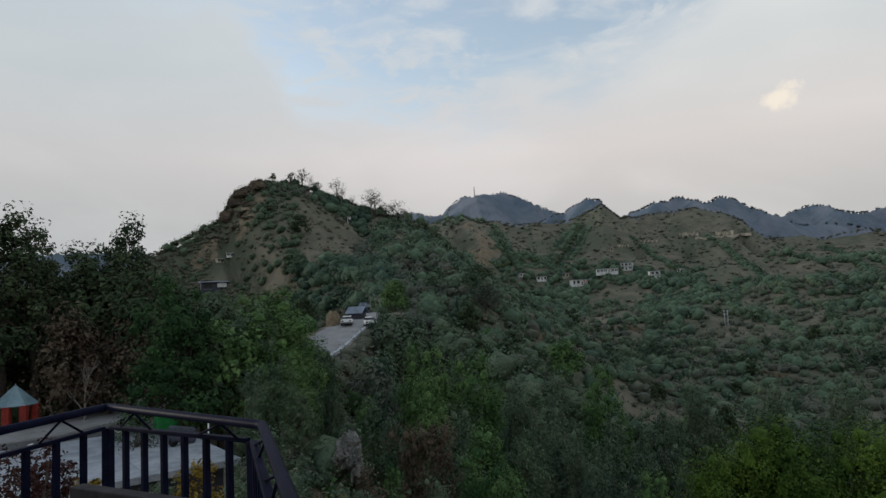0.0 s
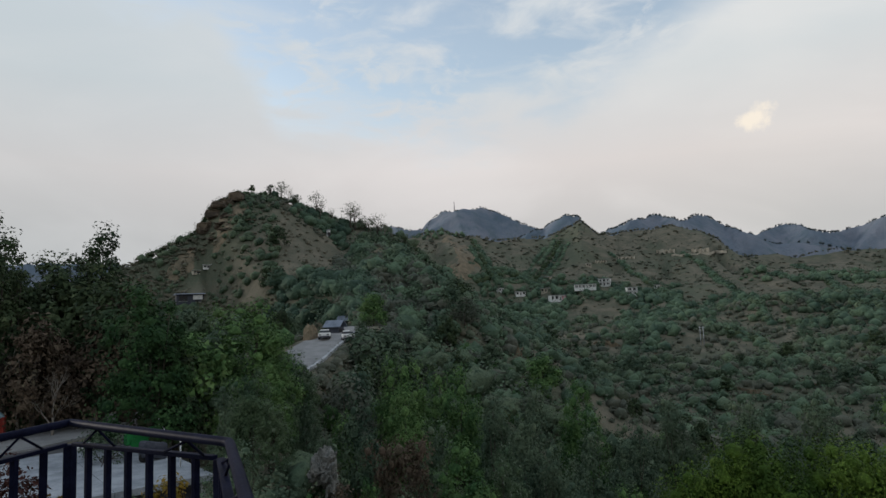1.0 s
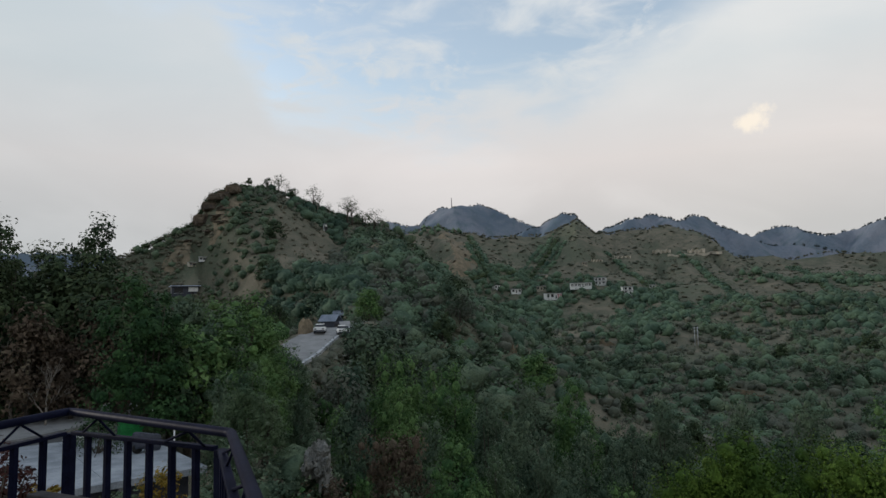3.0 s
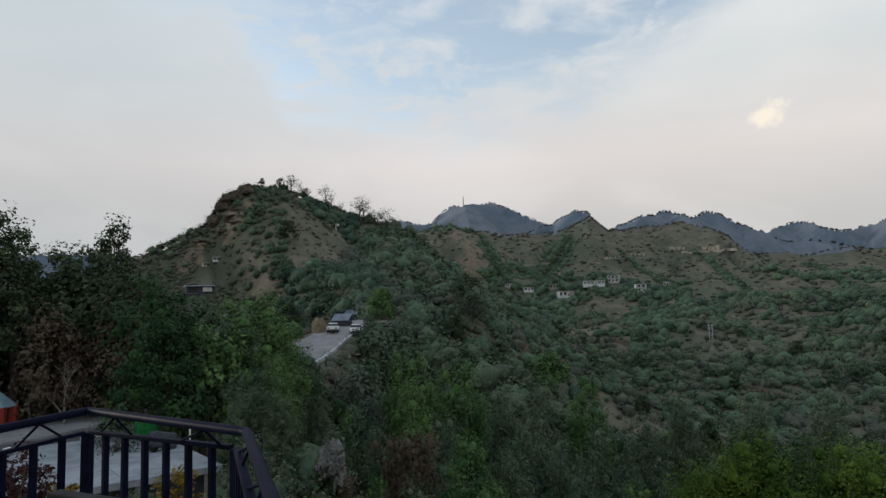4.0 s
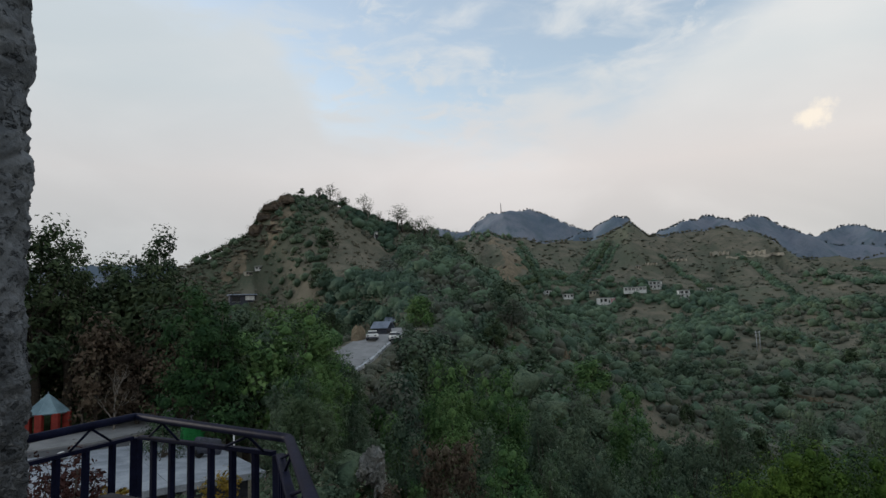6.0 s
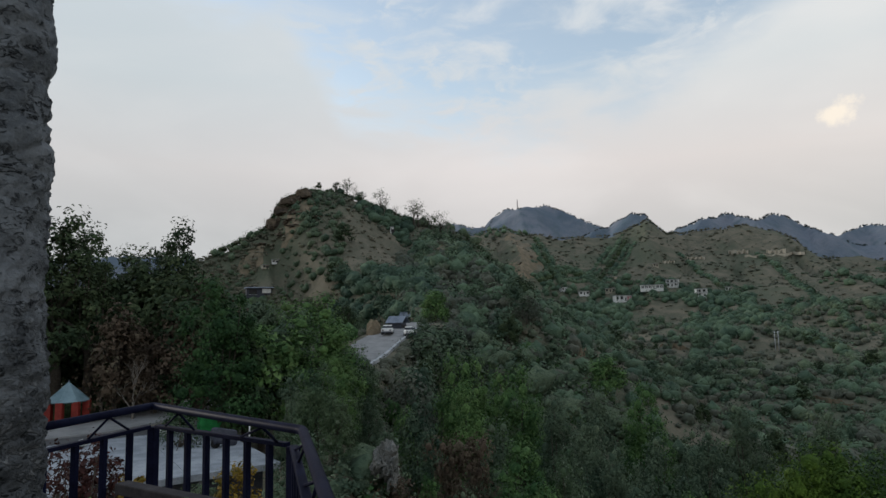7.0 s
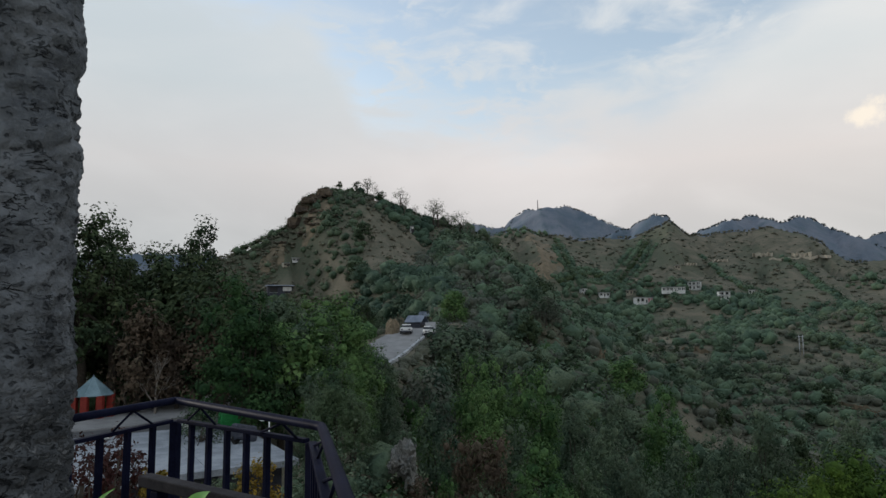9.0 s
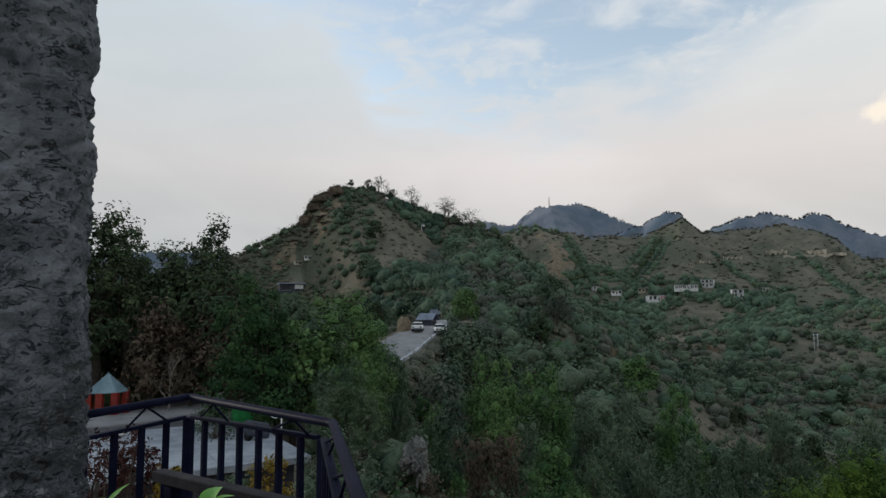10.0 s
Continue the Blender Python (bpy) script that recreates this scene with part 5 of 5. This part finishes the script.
def car(x, y, z, rz, label):
    t = thing("car", x, y, z, rz, label, "car")
    bm = box(0, 0, 0.62, 1.7, 4.0, 0.62, 0.14)
    part("body", bm, MAT["white"], t)
    bm = box(0, -0.2, 1.2, 1.5, 2.4, 0.58, 0.05)
    for v in bm.verts:
        if v.co.z > 1.2:
            v.co.x *= 0.84
            v.co.y = (v.co.y + 0.2) * 0.72 - 0.2
    part("cabin", bm, MAT["white"], t)
    bm = box(0, -0.2, 1.2, 1.54, 2.5, 0.34, 0.02)
    for v in bm.verts:
        if v.co.z > 1.2:
            v.co.x *= 0.87
            v.co.y = (v.co.y + 0.2) * 0.8 - 0.2
    part("window", bm, MAT["glass"], t, "dark tinted glass")
    for sx in (-0.78, 0.78):
        for sy in (-1.3, 1.25):
            wheel(t, sx, sy, 0.31)
        part("headlight", box(sx * 0.75, 1.99, 0.7, 0.32, 0.08, 0.16, 0.02), MAT["glass"], t)
    part("bumper", box(0, 2.02, 0.42, 1.66, 0.12, 0.2, 0.03), MAT["navy"], t)
    return t


def bus(x, y, z, rz, label):
    t = thing("bus", x, y, z, rz, label, "bus")
    part("body", box(0, 0, 1.45, 2.2, 6.6, 2.2, 0.15), MAT["white"], t)
    for sx in (-1.105, 1.105):
        for i in range(5):
            part("window", box(sx, -2.5 + i * 1.2, 1.85, 0.04, 1.12, 0.9, 0.01), MAT["glass"], t)
        part("stripe", box(sx, 0, 1.05, 0.03, 6.2, 0.25), MAT["navy"], t)
    part("windscreen", box(0, 3.31, 1.8, 1.9, 0.05, 0.95, 0.02), MAT["glass"], t)
    part("bumper", box(0, 3.36, 0.55, 2.1, 0.16, 0.25, 0.04), MAT["navy"], t)
    part("roof_rack", box(0, -0.4, 2.66, 1.7, 3.6, 0.14, 0.02), MAT["navy"], t)
    for sx in (-0.95, 0.95):
        for sy in (-2.0, 2.1):
            wheel(t, sx, sy, 0.42)
        part("headlight", box(sx * 0.8, 3.33, 0.85, 0.34, 0.06, 0.22, 0.02), MAT["concrete"], t)
    return t


def road_z(y):
    return float(np.interp(y, ROAD[::-1, 1], ROAD[::-1, 2])) + 0.06


car(-16.2, 101, road_z(101), 185, "white car parked at the road bend facing downhill")
car(-12.3, 98.5, road_z(98.5), 192, "white car half off the road beside the guard stones")
minibus = bus(-19.6, 65, road_z(65), 152, "white minibus with dark windows driving down behind the trees")
minibus.scale = (0.85, 0.85, 0.85)
outcrop("earth_bank", -18.9, 103, -2.6, 1.3, 2.0, 2.6, "bare", 12.0, "bare orange earth bank beside the road", "earth bank", 0.2)
for a, e, d, sx, sz, sd in [(-9.3, -10.5, 29, 0.55, 0.9, 14.0), (-9.9, -11.4, 28.4, 0.4, 0.6, 15.0), (-8.9, -12.0, 28.2, 0.35, 0.7, 16.0)]:
    outcrop("boulder", d * math.sin(radians(a)), d * math.cos(radians(a)), d * math.tan(radians(e)) - sz * 0.9, sx, 0.9, sz, "stone", sd, "pale grey rock standing up among bushes on the slope", "boulder", 0.4)

# ---- the courtyard below ----
gx, gy = 54 * math.sin(radians(-34.4)), 54 * math.cos(radians(-34.4))
gaz = thing("gazebo", gx, gy, -7.3, 12, "small gazebo with a pale teal conical roof and red posts", "gazebo")
rad, seg = 1.5, 8
ring = [(rad * math.cos(i * math.tau / seg), rad * math.sin(i * math.tau / seg)) for i in range(seg)]
for i in range(seg):
    (ax, ay), (bx, by) = ring[i], ring[(i + 1) % seg]
    v = [(ax, ay, 1.95), (bx, by, 1.95), (0, 0, 3.3), (ax * 0.97, ay * 0.97, 1.88), (bx * 0.97, by * 0.97, 1.88), (0, 0, 3.2)]
    part("roof_panel", mesh_of("roof_panel", v, [(0, 1, 2), (3, 5, 4), (0, 3, 4, 1), (1, 4, 5, 2), (0, 2, 5, 3)], MAT["teal"]), None, gaz)
    part("post", box(ax * 0.86, ay * 0.86, 0.97, 0.46, 0.46, 1.94, 0.05), MAT["red"], gaz)
part("finial", tube_mesh("finial", [(0, 0, 3.2), (0, 0, 3.38)], [0.07, 0.03], MAT["tin"], 6), None, gaz)
part("plinth", box(0, 0, -0.35, 3.0, 3.0, 0.72, 0.05), MAT["red"], gaz)

yard = part("yard", box(0, 0, -1.0, 17, 12, 2.0, 0.05), MAT["worn_road"])
yard.matrix_basis = pose(-24.5, 40.5, -7.12, 0, 0, -52)
tagged(yard, "worn grey concrete yard between the road and the house", "yard", kind="structure")
A, U, V = Vector((-11.35, 31.4, 0)), Vector((-0.79, -0.61, 0)), Vector((-0.5, 0.866, 0))
turn = math.degrees(math.atan2(U.y, U.x))
mid = A + U * 8.7 + V * 6.6
roof_house = thing("flat_roof_house", mid.x, mid.y, -7.0, turn, "low house with a flat grey concrete roof", "house")
for i in range(3):
    for j in range(4):
        part("roof_slab", box(-6.54 + j * 4.36, 4.4 - i * 4.4, -0.16, 4.34, 4.38, 0.32, 0.02), MAT["roof_concrete"], roof_house)
part("wall", box(0, -0.3, -2.17, 16.4, 11.4, 3.7), MAT["navy"], roof_house)
for i in range(6):
    part("post", box(-8.3 + i * 3.3, 6.2, -1.9, 0.22, 0.22, 3.2, 0.02), MAT["concrete"], roof_house)


def on_roof(u, v):
    p = A + U * u + V * v
    return p.x, p.y


x, y = on_roof(1.1, 10.6)
tank = thing("water_tank", x, y, -7.0, turn, "green plastic sheet draped over a tank on the roof", "tank")
bm = box(0, 0, 0.7, 2.0, 0.9, 0.9, 0.12)
for v in bm.verts:
    v.co += Vector((noise.noise(v.co * 3), noise.noise(v.co * 3 + Vector((5, 0, 0))), noise.noise(v.co * 3 + Vector((0, 5, 0))))) * 0.12
part("sheet", bm, MAT["tarp"], tank)
part("skirt", box(0.55, 0.55, 0.35, 0.5, 0.06, 0.7, 0.02), MAT["tarp"], tank)
x, y = on_roof(1.1, 6.0)
cover = thing("covered_motorbike", x, y, -7.0, turn + 20, "motorbike under a dark blue-grey cover on the roof", "motorbike")
bm = box(0, 0, 0.55, 1.5, 0.6, 0.9, 0.2)
for v in bm.verts:
    v.co.z += 0.15 * math.sin(v.co.x * 3.0) + 0.05 * noise.noise(v.co * 4)
part("cover", bm, MAT["navy"], cover)
for sx in (-0.55, 0.55):
    part("wheel", tube_mesh("wheel", [(sx, -0.06, 0.28), (sx, 0.06, 0.28)], 0.28, MAT["tyre"], 14), None, cover)
for k, (u, v, s) in enumerate([(3.9, 12.6, 0.45), (4.7, 12.7, 0.3), (0.9, 9.2, 0.4), (0.5, 7.4, 0.3), (8.5, 11.6, 0.35)]):
    x, y = on_roof(u, v)
    b = thing("sack", x, y, -7.0, 40 * k, "white sack lying on the concrete roof", "sack", "sacks on the roof")
    bm = bmesh.new()
    bmesh.ops.create_icosphere(bm, subdivisions=2, radius=s)
    for q in bm.verts:
        q.co *= 1 + 0.3 * noise.noise(q.co * 4 + Vector((k, 0, 0)))
        q.co.z = q.co.z * 0.6 + s * 0.55
    part("cloth", bm, MAT["white"], b, smooth=True)
x, y = on_roof(0.15, 3.0)
cable = thing("washing_line", x, y, -7.0, 0, "thin pale line slung between two short posts on the roof", "line")
for p, q in (((0, 0, 0), (0, 0, 1.7)), ((-3.6, 6.0, 0), (-3.6, 6.0, 1.7))):
    part("post", tube_mesh("post", [p, q], 0.04, MAT["white"], 6), None, cable)
part("cord", tube_mesh("cord", [(-3.6 * k / 8, 6.0 * k / 8, 1.65 - 0.5 * math.sin(math.pi * k / 8)) for k in range(9)], 0.025, MAT["white"], 5), None, cable)

# shrubs in front of the courtyard
for k, (a, d, top, foot, w, mat, label) in enumerate([
        (-34.5, 19.0, -8.2, -6.2, 1.3, "leaf_red", "dull red shrub with pale blossoms above the courtyard"),
        (-32.6, 19.5, -9.3, -6.2, 0.9, "leaf_red", "dull red shrub with pale blossoms above the courtyard"),
        (-29.6, 18.0, -12.0, -6.3, 0.5, "leaf_autumn", "yellowing shrub above the courtyard"),
        (-22.0, 21.0, -11.8, -8.0, 0.9, "leaf_autumn", "shrub with yellow and orange leaves below the balcony"),
        (-24.5, 22.0, -12.6, -8.0, 0.8, "leaf_mid", "thin green shrub below the balcony"),
        (-26.5, 40.0, -6.6, -7.2, 1.6, "leaf_mid", "green shrub beside the road"), (-24.2, 46.0, -5.4, -7.0, 1.6, "leaf_dry", "dry straw-coloured shrub beside the road"),
        (-17.5, 18.5, -13.0, -9.0, 1.1, "leaf_mid", "thin green shrub below the balcony"), (-11.5, 22, -15.0, -10.0, 1.3, "leaf_autumn", "yellowish dry shrub on the slope"),
        (-8.0, 24, -14.0, -11.0, 1.6, "leaf_dry", "brown dry shrub on the slope")]):
    x, y, z = at(a, d)
    h = d * math.tan(radians(top)) - z
    t = make_tree("shrub", 200 + k, h, w, max(0.6, min(h * 0.5, w * 1.4)), mat, label, 34, 36, w * 0.26, 0.075, 0.15, "bark", "shrub")
    t.matrix_basis = pose(x, y, z, 0, 0, 60 * k)

# ---- the balcony ----
FLOOR = -1.5
floor = part("balcony_floor", box(-1.2, 0.75, FLOOR - 0.12, 2.95, 5.6, 0.24), MAT["concrete"])
tagged(floor, "weathered grey concrete balcony floor", "floor", kind="structure")
base = part("balcony_wall", box(-1.2, 0.5, FLOOR - 5.245, 2.5, 4.6, 10.0), MAT["concrete"])
tagged(base, "plain concrete wall carrying the balcony", "wall", kind="structure")
TOP, BAR = -0.432, -0.548
RAILS = [Vector((-2.46, 0.2, 0)), Vector((-1.772, 3.28, 0)), Vector((-0.736, 2.50, 0)), Vector((-0.38, 1.51, 0)), Vector((0.22, -0.1, 0)), Vector((0.24, -1.9, 0))]
railing = thing("railing", 0, 0, FLOOR, 0, "dark painted steel balcony railing with a round handrail", "railing")


def lift(p, z):
    return Vector((p.x, p.y, z - FLOOR))


hand = []
for i, p in enumerate(RAILS):
    if 0 < i < len(RAILS) - 1:
        back_, on = (RAILS[i - 1] - p).normalized(), (RAILS[i + 1] - p).normalized()
        hand += [lift(p + back_ * 0.03, TOP), lift(p + (back_ + on) * 0.006, TOP), lift(p + on * 0.03, TOP)]
    else:
        hand.append(lift(p, TOP))
part("handrail", tube_mesh("handrail", hand, 0.019, MAT["rail"], 16), None, railing)
BARS = [Vector((-2.54, 0.2, 0)), Vector((-1.81, 3.36, 0)), Vector((-0.867, 2.798, 0)), Vector((-0.46, 1.68, 0)), Vector((0.14, 0.07, 0))]
for s in range(4):
    p, q = BARS[s], BARS[s + 1]
    d = (q - p).normalized()
    L = (q - p).length
    ang = math.atan2(d.y, d.x)
    rot = Euler((0, 0, ang)).to_matrix()
    end = L
    c = p + d * end / 2
    for nm, z, hgt, wd in (("upper_bar", BAR, 0.02, 0.034), ("bottom_bar", FLOOR + 0.1, 0.03, 0.04)):
        cc = lift(c, z)
        part(nm, box(cc.x, cc.y, cc.z, end - 0.07, wd, hgt, 0.004, None, rot), MAT["rail"], railing)
    step = (0.166, L / 7, 0.172, 0.172)[s]
    count = int((end - 0.1) / step)
    for i in range(1, count + 1):
        b = q - d * (step * i) if s == 0 else p + d * (step * i)
        if (b - BARS[0]).length < 0.1 or (s != 0 and step * i > end - 0.09):
            continue
        cc = lift(b, (BAR + FLOOR) / 2 + 0.05)
        part("baluster", box(cc.x, cc.y, cc.z, 0.027, 0.027, BAR - FLOOR - 0.105, 0.004, None, rot), MAT["rail"], railing)
    for e in ([q] if s == 0 else [p + d * end] if s == 1 else [q]):
        cc = lift(e, (BAR + FLOOR) / 2)
        part("post", box(cc.x, cc.y, cc.z, 0.046, 0.046, BAR - FLOOR - 0.005, 0.006, None, rot), MAT["rail"], railing)
    # small raking struts between the bar and the handrail
    for k in range(int(end / 0.4)):
        for sgn in (-1, 1):
            m = (q - d * (0.3 + 0.62 * k)) if s == 0 else p + d * (0.24 + 0.62 * k)
            if (m - p).dot(d) < 0.15 or (m - p).dot(d) > end - 0.12:
                continue
            u = (m - p).length / L
            a, b = lift(RAILS[s].lerp(RAILS[s + 1], u), TOP - 0.015), lift(m + d * sgn * 0.14, BAR)
            part("strut", tube_mesh("strut", [a, b], 0.006, MAT["rail"], 6), None, railing)

low = thing("bench_rail", -1.64, 2.68, FLOOR, -27.6, "low dark flat-topped steel bench rail inside the railing", "bench rail")
part("top_board", box(0.74, -0.03, 0.832, 1.18, 0.06, 0.045, 0.006), MAT["bench"], low, "worn dark wooden board")
for k in (0.26, 0.76, 1.26):
    part("leg", box(k, -0.03, 0.40, 0.05, 0.05, 0.807, 0.005), MAT["rail"], low)
part("stretcher", box(0.76, -0.03, 0.25, 1.0, 0.03, 0.04, 0.004), MAT["rail"], low)


def leaf_blade(length, width, bend):
    v, f, n = [], [], 9
    for i in range(n):
        t = i / (n - 1)
        w = width * math.sin(math.pi * min(1.0, t * 0.93 + 0.05)) ** 0.8 * (1 - 0.25 * t)
        x, z = length * t, bend * math.sin(t * 2.2) - bend * 1.1 * t * t
        v += [(x, -w, z + w * 0.35), (x, 0, z), (x, w, z + w * 0.35)]
    for i in range(n - 1):
        for j in range(2):
            f.append((i * 3 + j, i * 3 + j + 1, i * 3 + j + 4, i * 3 + j + 3))
    m = mesh_of("leaf", v, f, MAT["leaf_fresh"], True)
    return m


def pot_plant(x, y, z, h, blades, label):
    t = thing("pot_plant", x, y, z, 0, label, "plant")
    pot = bmesh.new()
    bmesh.ops.create_cone(pot, cap_ends=True, segments=20, radius1=0.09, radius2=0.13, depth=0.24)
    bmesh.ops.translate(pot, vec=(0, 0, 0.12), verts=pot.verts[:])
    part("pot", pot, MAT["red"], t, smooth=False)
    part("stem", tube_mesh("stem", [(0, 0, 0.2), (0.015, 0.01, h * 0.6), (0.0, 0.02, h)], [0.009, 0.007, 0.004], MAT["leaf_fresh"], 6), None, t)
    for i, (rz, up, ln, wd, hz) in enumerate(blades):
        b = part("leaf", leaf_blade(ln, wd, 0.03), None, t)
        b.matrix_basis = pose(0.005, 0.01, h * hz, 0, -up, rz)
    return t


pot_plant(-1.02, 1.98, FLOOR, 0.86, [(-60, 25, 0.13, 0.035, 1.0), (80, 35, 0.12, 0.035, 1.0), (170, 20, 0.12, 0.034, 0.97), (20, 40, 0.12, 0.03, 0.98), (-120, 10, 0.12, 0.033, 0.94), (-20, 0, 0.11, 0.03, 0.9)], "potted plant with bright green leaves beside the bench rail")
pot_plant(-1.50, 2.18, FLOOR, 0.76, [(-60, 50, 0.16, 0.02, 1.0), (60, 55, 0.15, 0.02, 1.0), (170, 40, 0.14, 0.02, 0.97), (-140, 60, 0.15, 0.02, 0.95), (10, 70, 0.16, 0.018, 0.95)], "potted plant with narrow green leaves near the pillar")

# rough pillar of rubble and mortar
PX, PY, HALF = -1.405, 1.350, 0.3075
rows_ = 400
angles = [math.tau * k / 40 for k in range(20)] + [math.pi + math.pi * k / 176 for k in range(176)]
cols_ = len(angles)
verts = []
for j in range(rows_):
    z = -1.5 + 4.0 * j / (rows_ - 1)
    half = HALF + 0.010 - 0.0177 * z
    rubble = 0.3 + 0.7 * max(0.0, min(1.0, (0.25 - z) / 0.7))
    for a in angles:
        ca, sa = math.cos(a), math.sin(a)
        k = (abs(ca) ** 6 + abs(sa) ** 6) ** (-1 / 6)
        p = Vector((ca * k * half, sa * k * half, z))
        coarse = noise.fractal(p * 4.0, 1.0, 2.0, 3) * 0.016
        d1 = noise.voronoi(Vector((p.x * 34, p.y * 34, p.z * 42)) + noise.noise_vector(p * 9) * 0.6)[0]
        stones = max(0.0, 1 - d1[0] * d1[0] * 2.2) * 0.014 * rubble
        crack = -0.030 * max(0.0, min(0.4, noise.fractal(Vector((p.x * 9, p.y * 9, p.z * 22)) + Vector((9, 2, 5)), 0.6, 2.1, 5) - 0.18))
        flake = 2.2 * noise.fractal(Vector((p.x * 9, p.y * 9, p.z * 15)) + Vector((3, 7, 1)), 0.9, 2.1, 5)
        rest = flake - math.floor(flake)
        plate = min(0.0075, 0.0075 * (math.floor(flake) + min(1.0, rest * 5.0)) + 0.003 * rest)
        pits = noise.fractal(p * 40, 0.6, 2.0, 3) * 0.007
        verts.append(p + Vector((ca, sa, 0)) * (coarse + stones + crack + plate + pits))
ii = (np.arange(rows_ - 1)[:, None] * cols_ + np.arange(cols_)[None])
jj = (np.arange(rows_ - 1)[:, None] * cols_ + (np.arange(cols_)[None] + 1) % cols_)
loops = np.stack([ii, jj, jj + cols_, ii + cols_], -1).reshape(-1)
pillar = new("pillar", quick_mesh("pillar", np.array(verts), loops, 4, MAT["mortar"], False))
pillar.matrix_basis = pose(PX, PY, 0, 0, 0, 44.5)
tagged(pillar, "rough grey pillar of rubble stone and mortar", "pillar", kind="structure")
part("cap", box(0, 0, 2.47, 0.5, 0.5, 0.06, 0.01), MAT["mortar"], pillar)
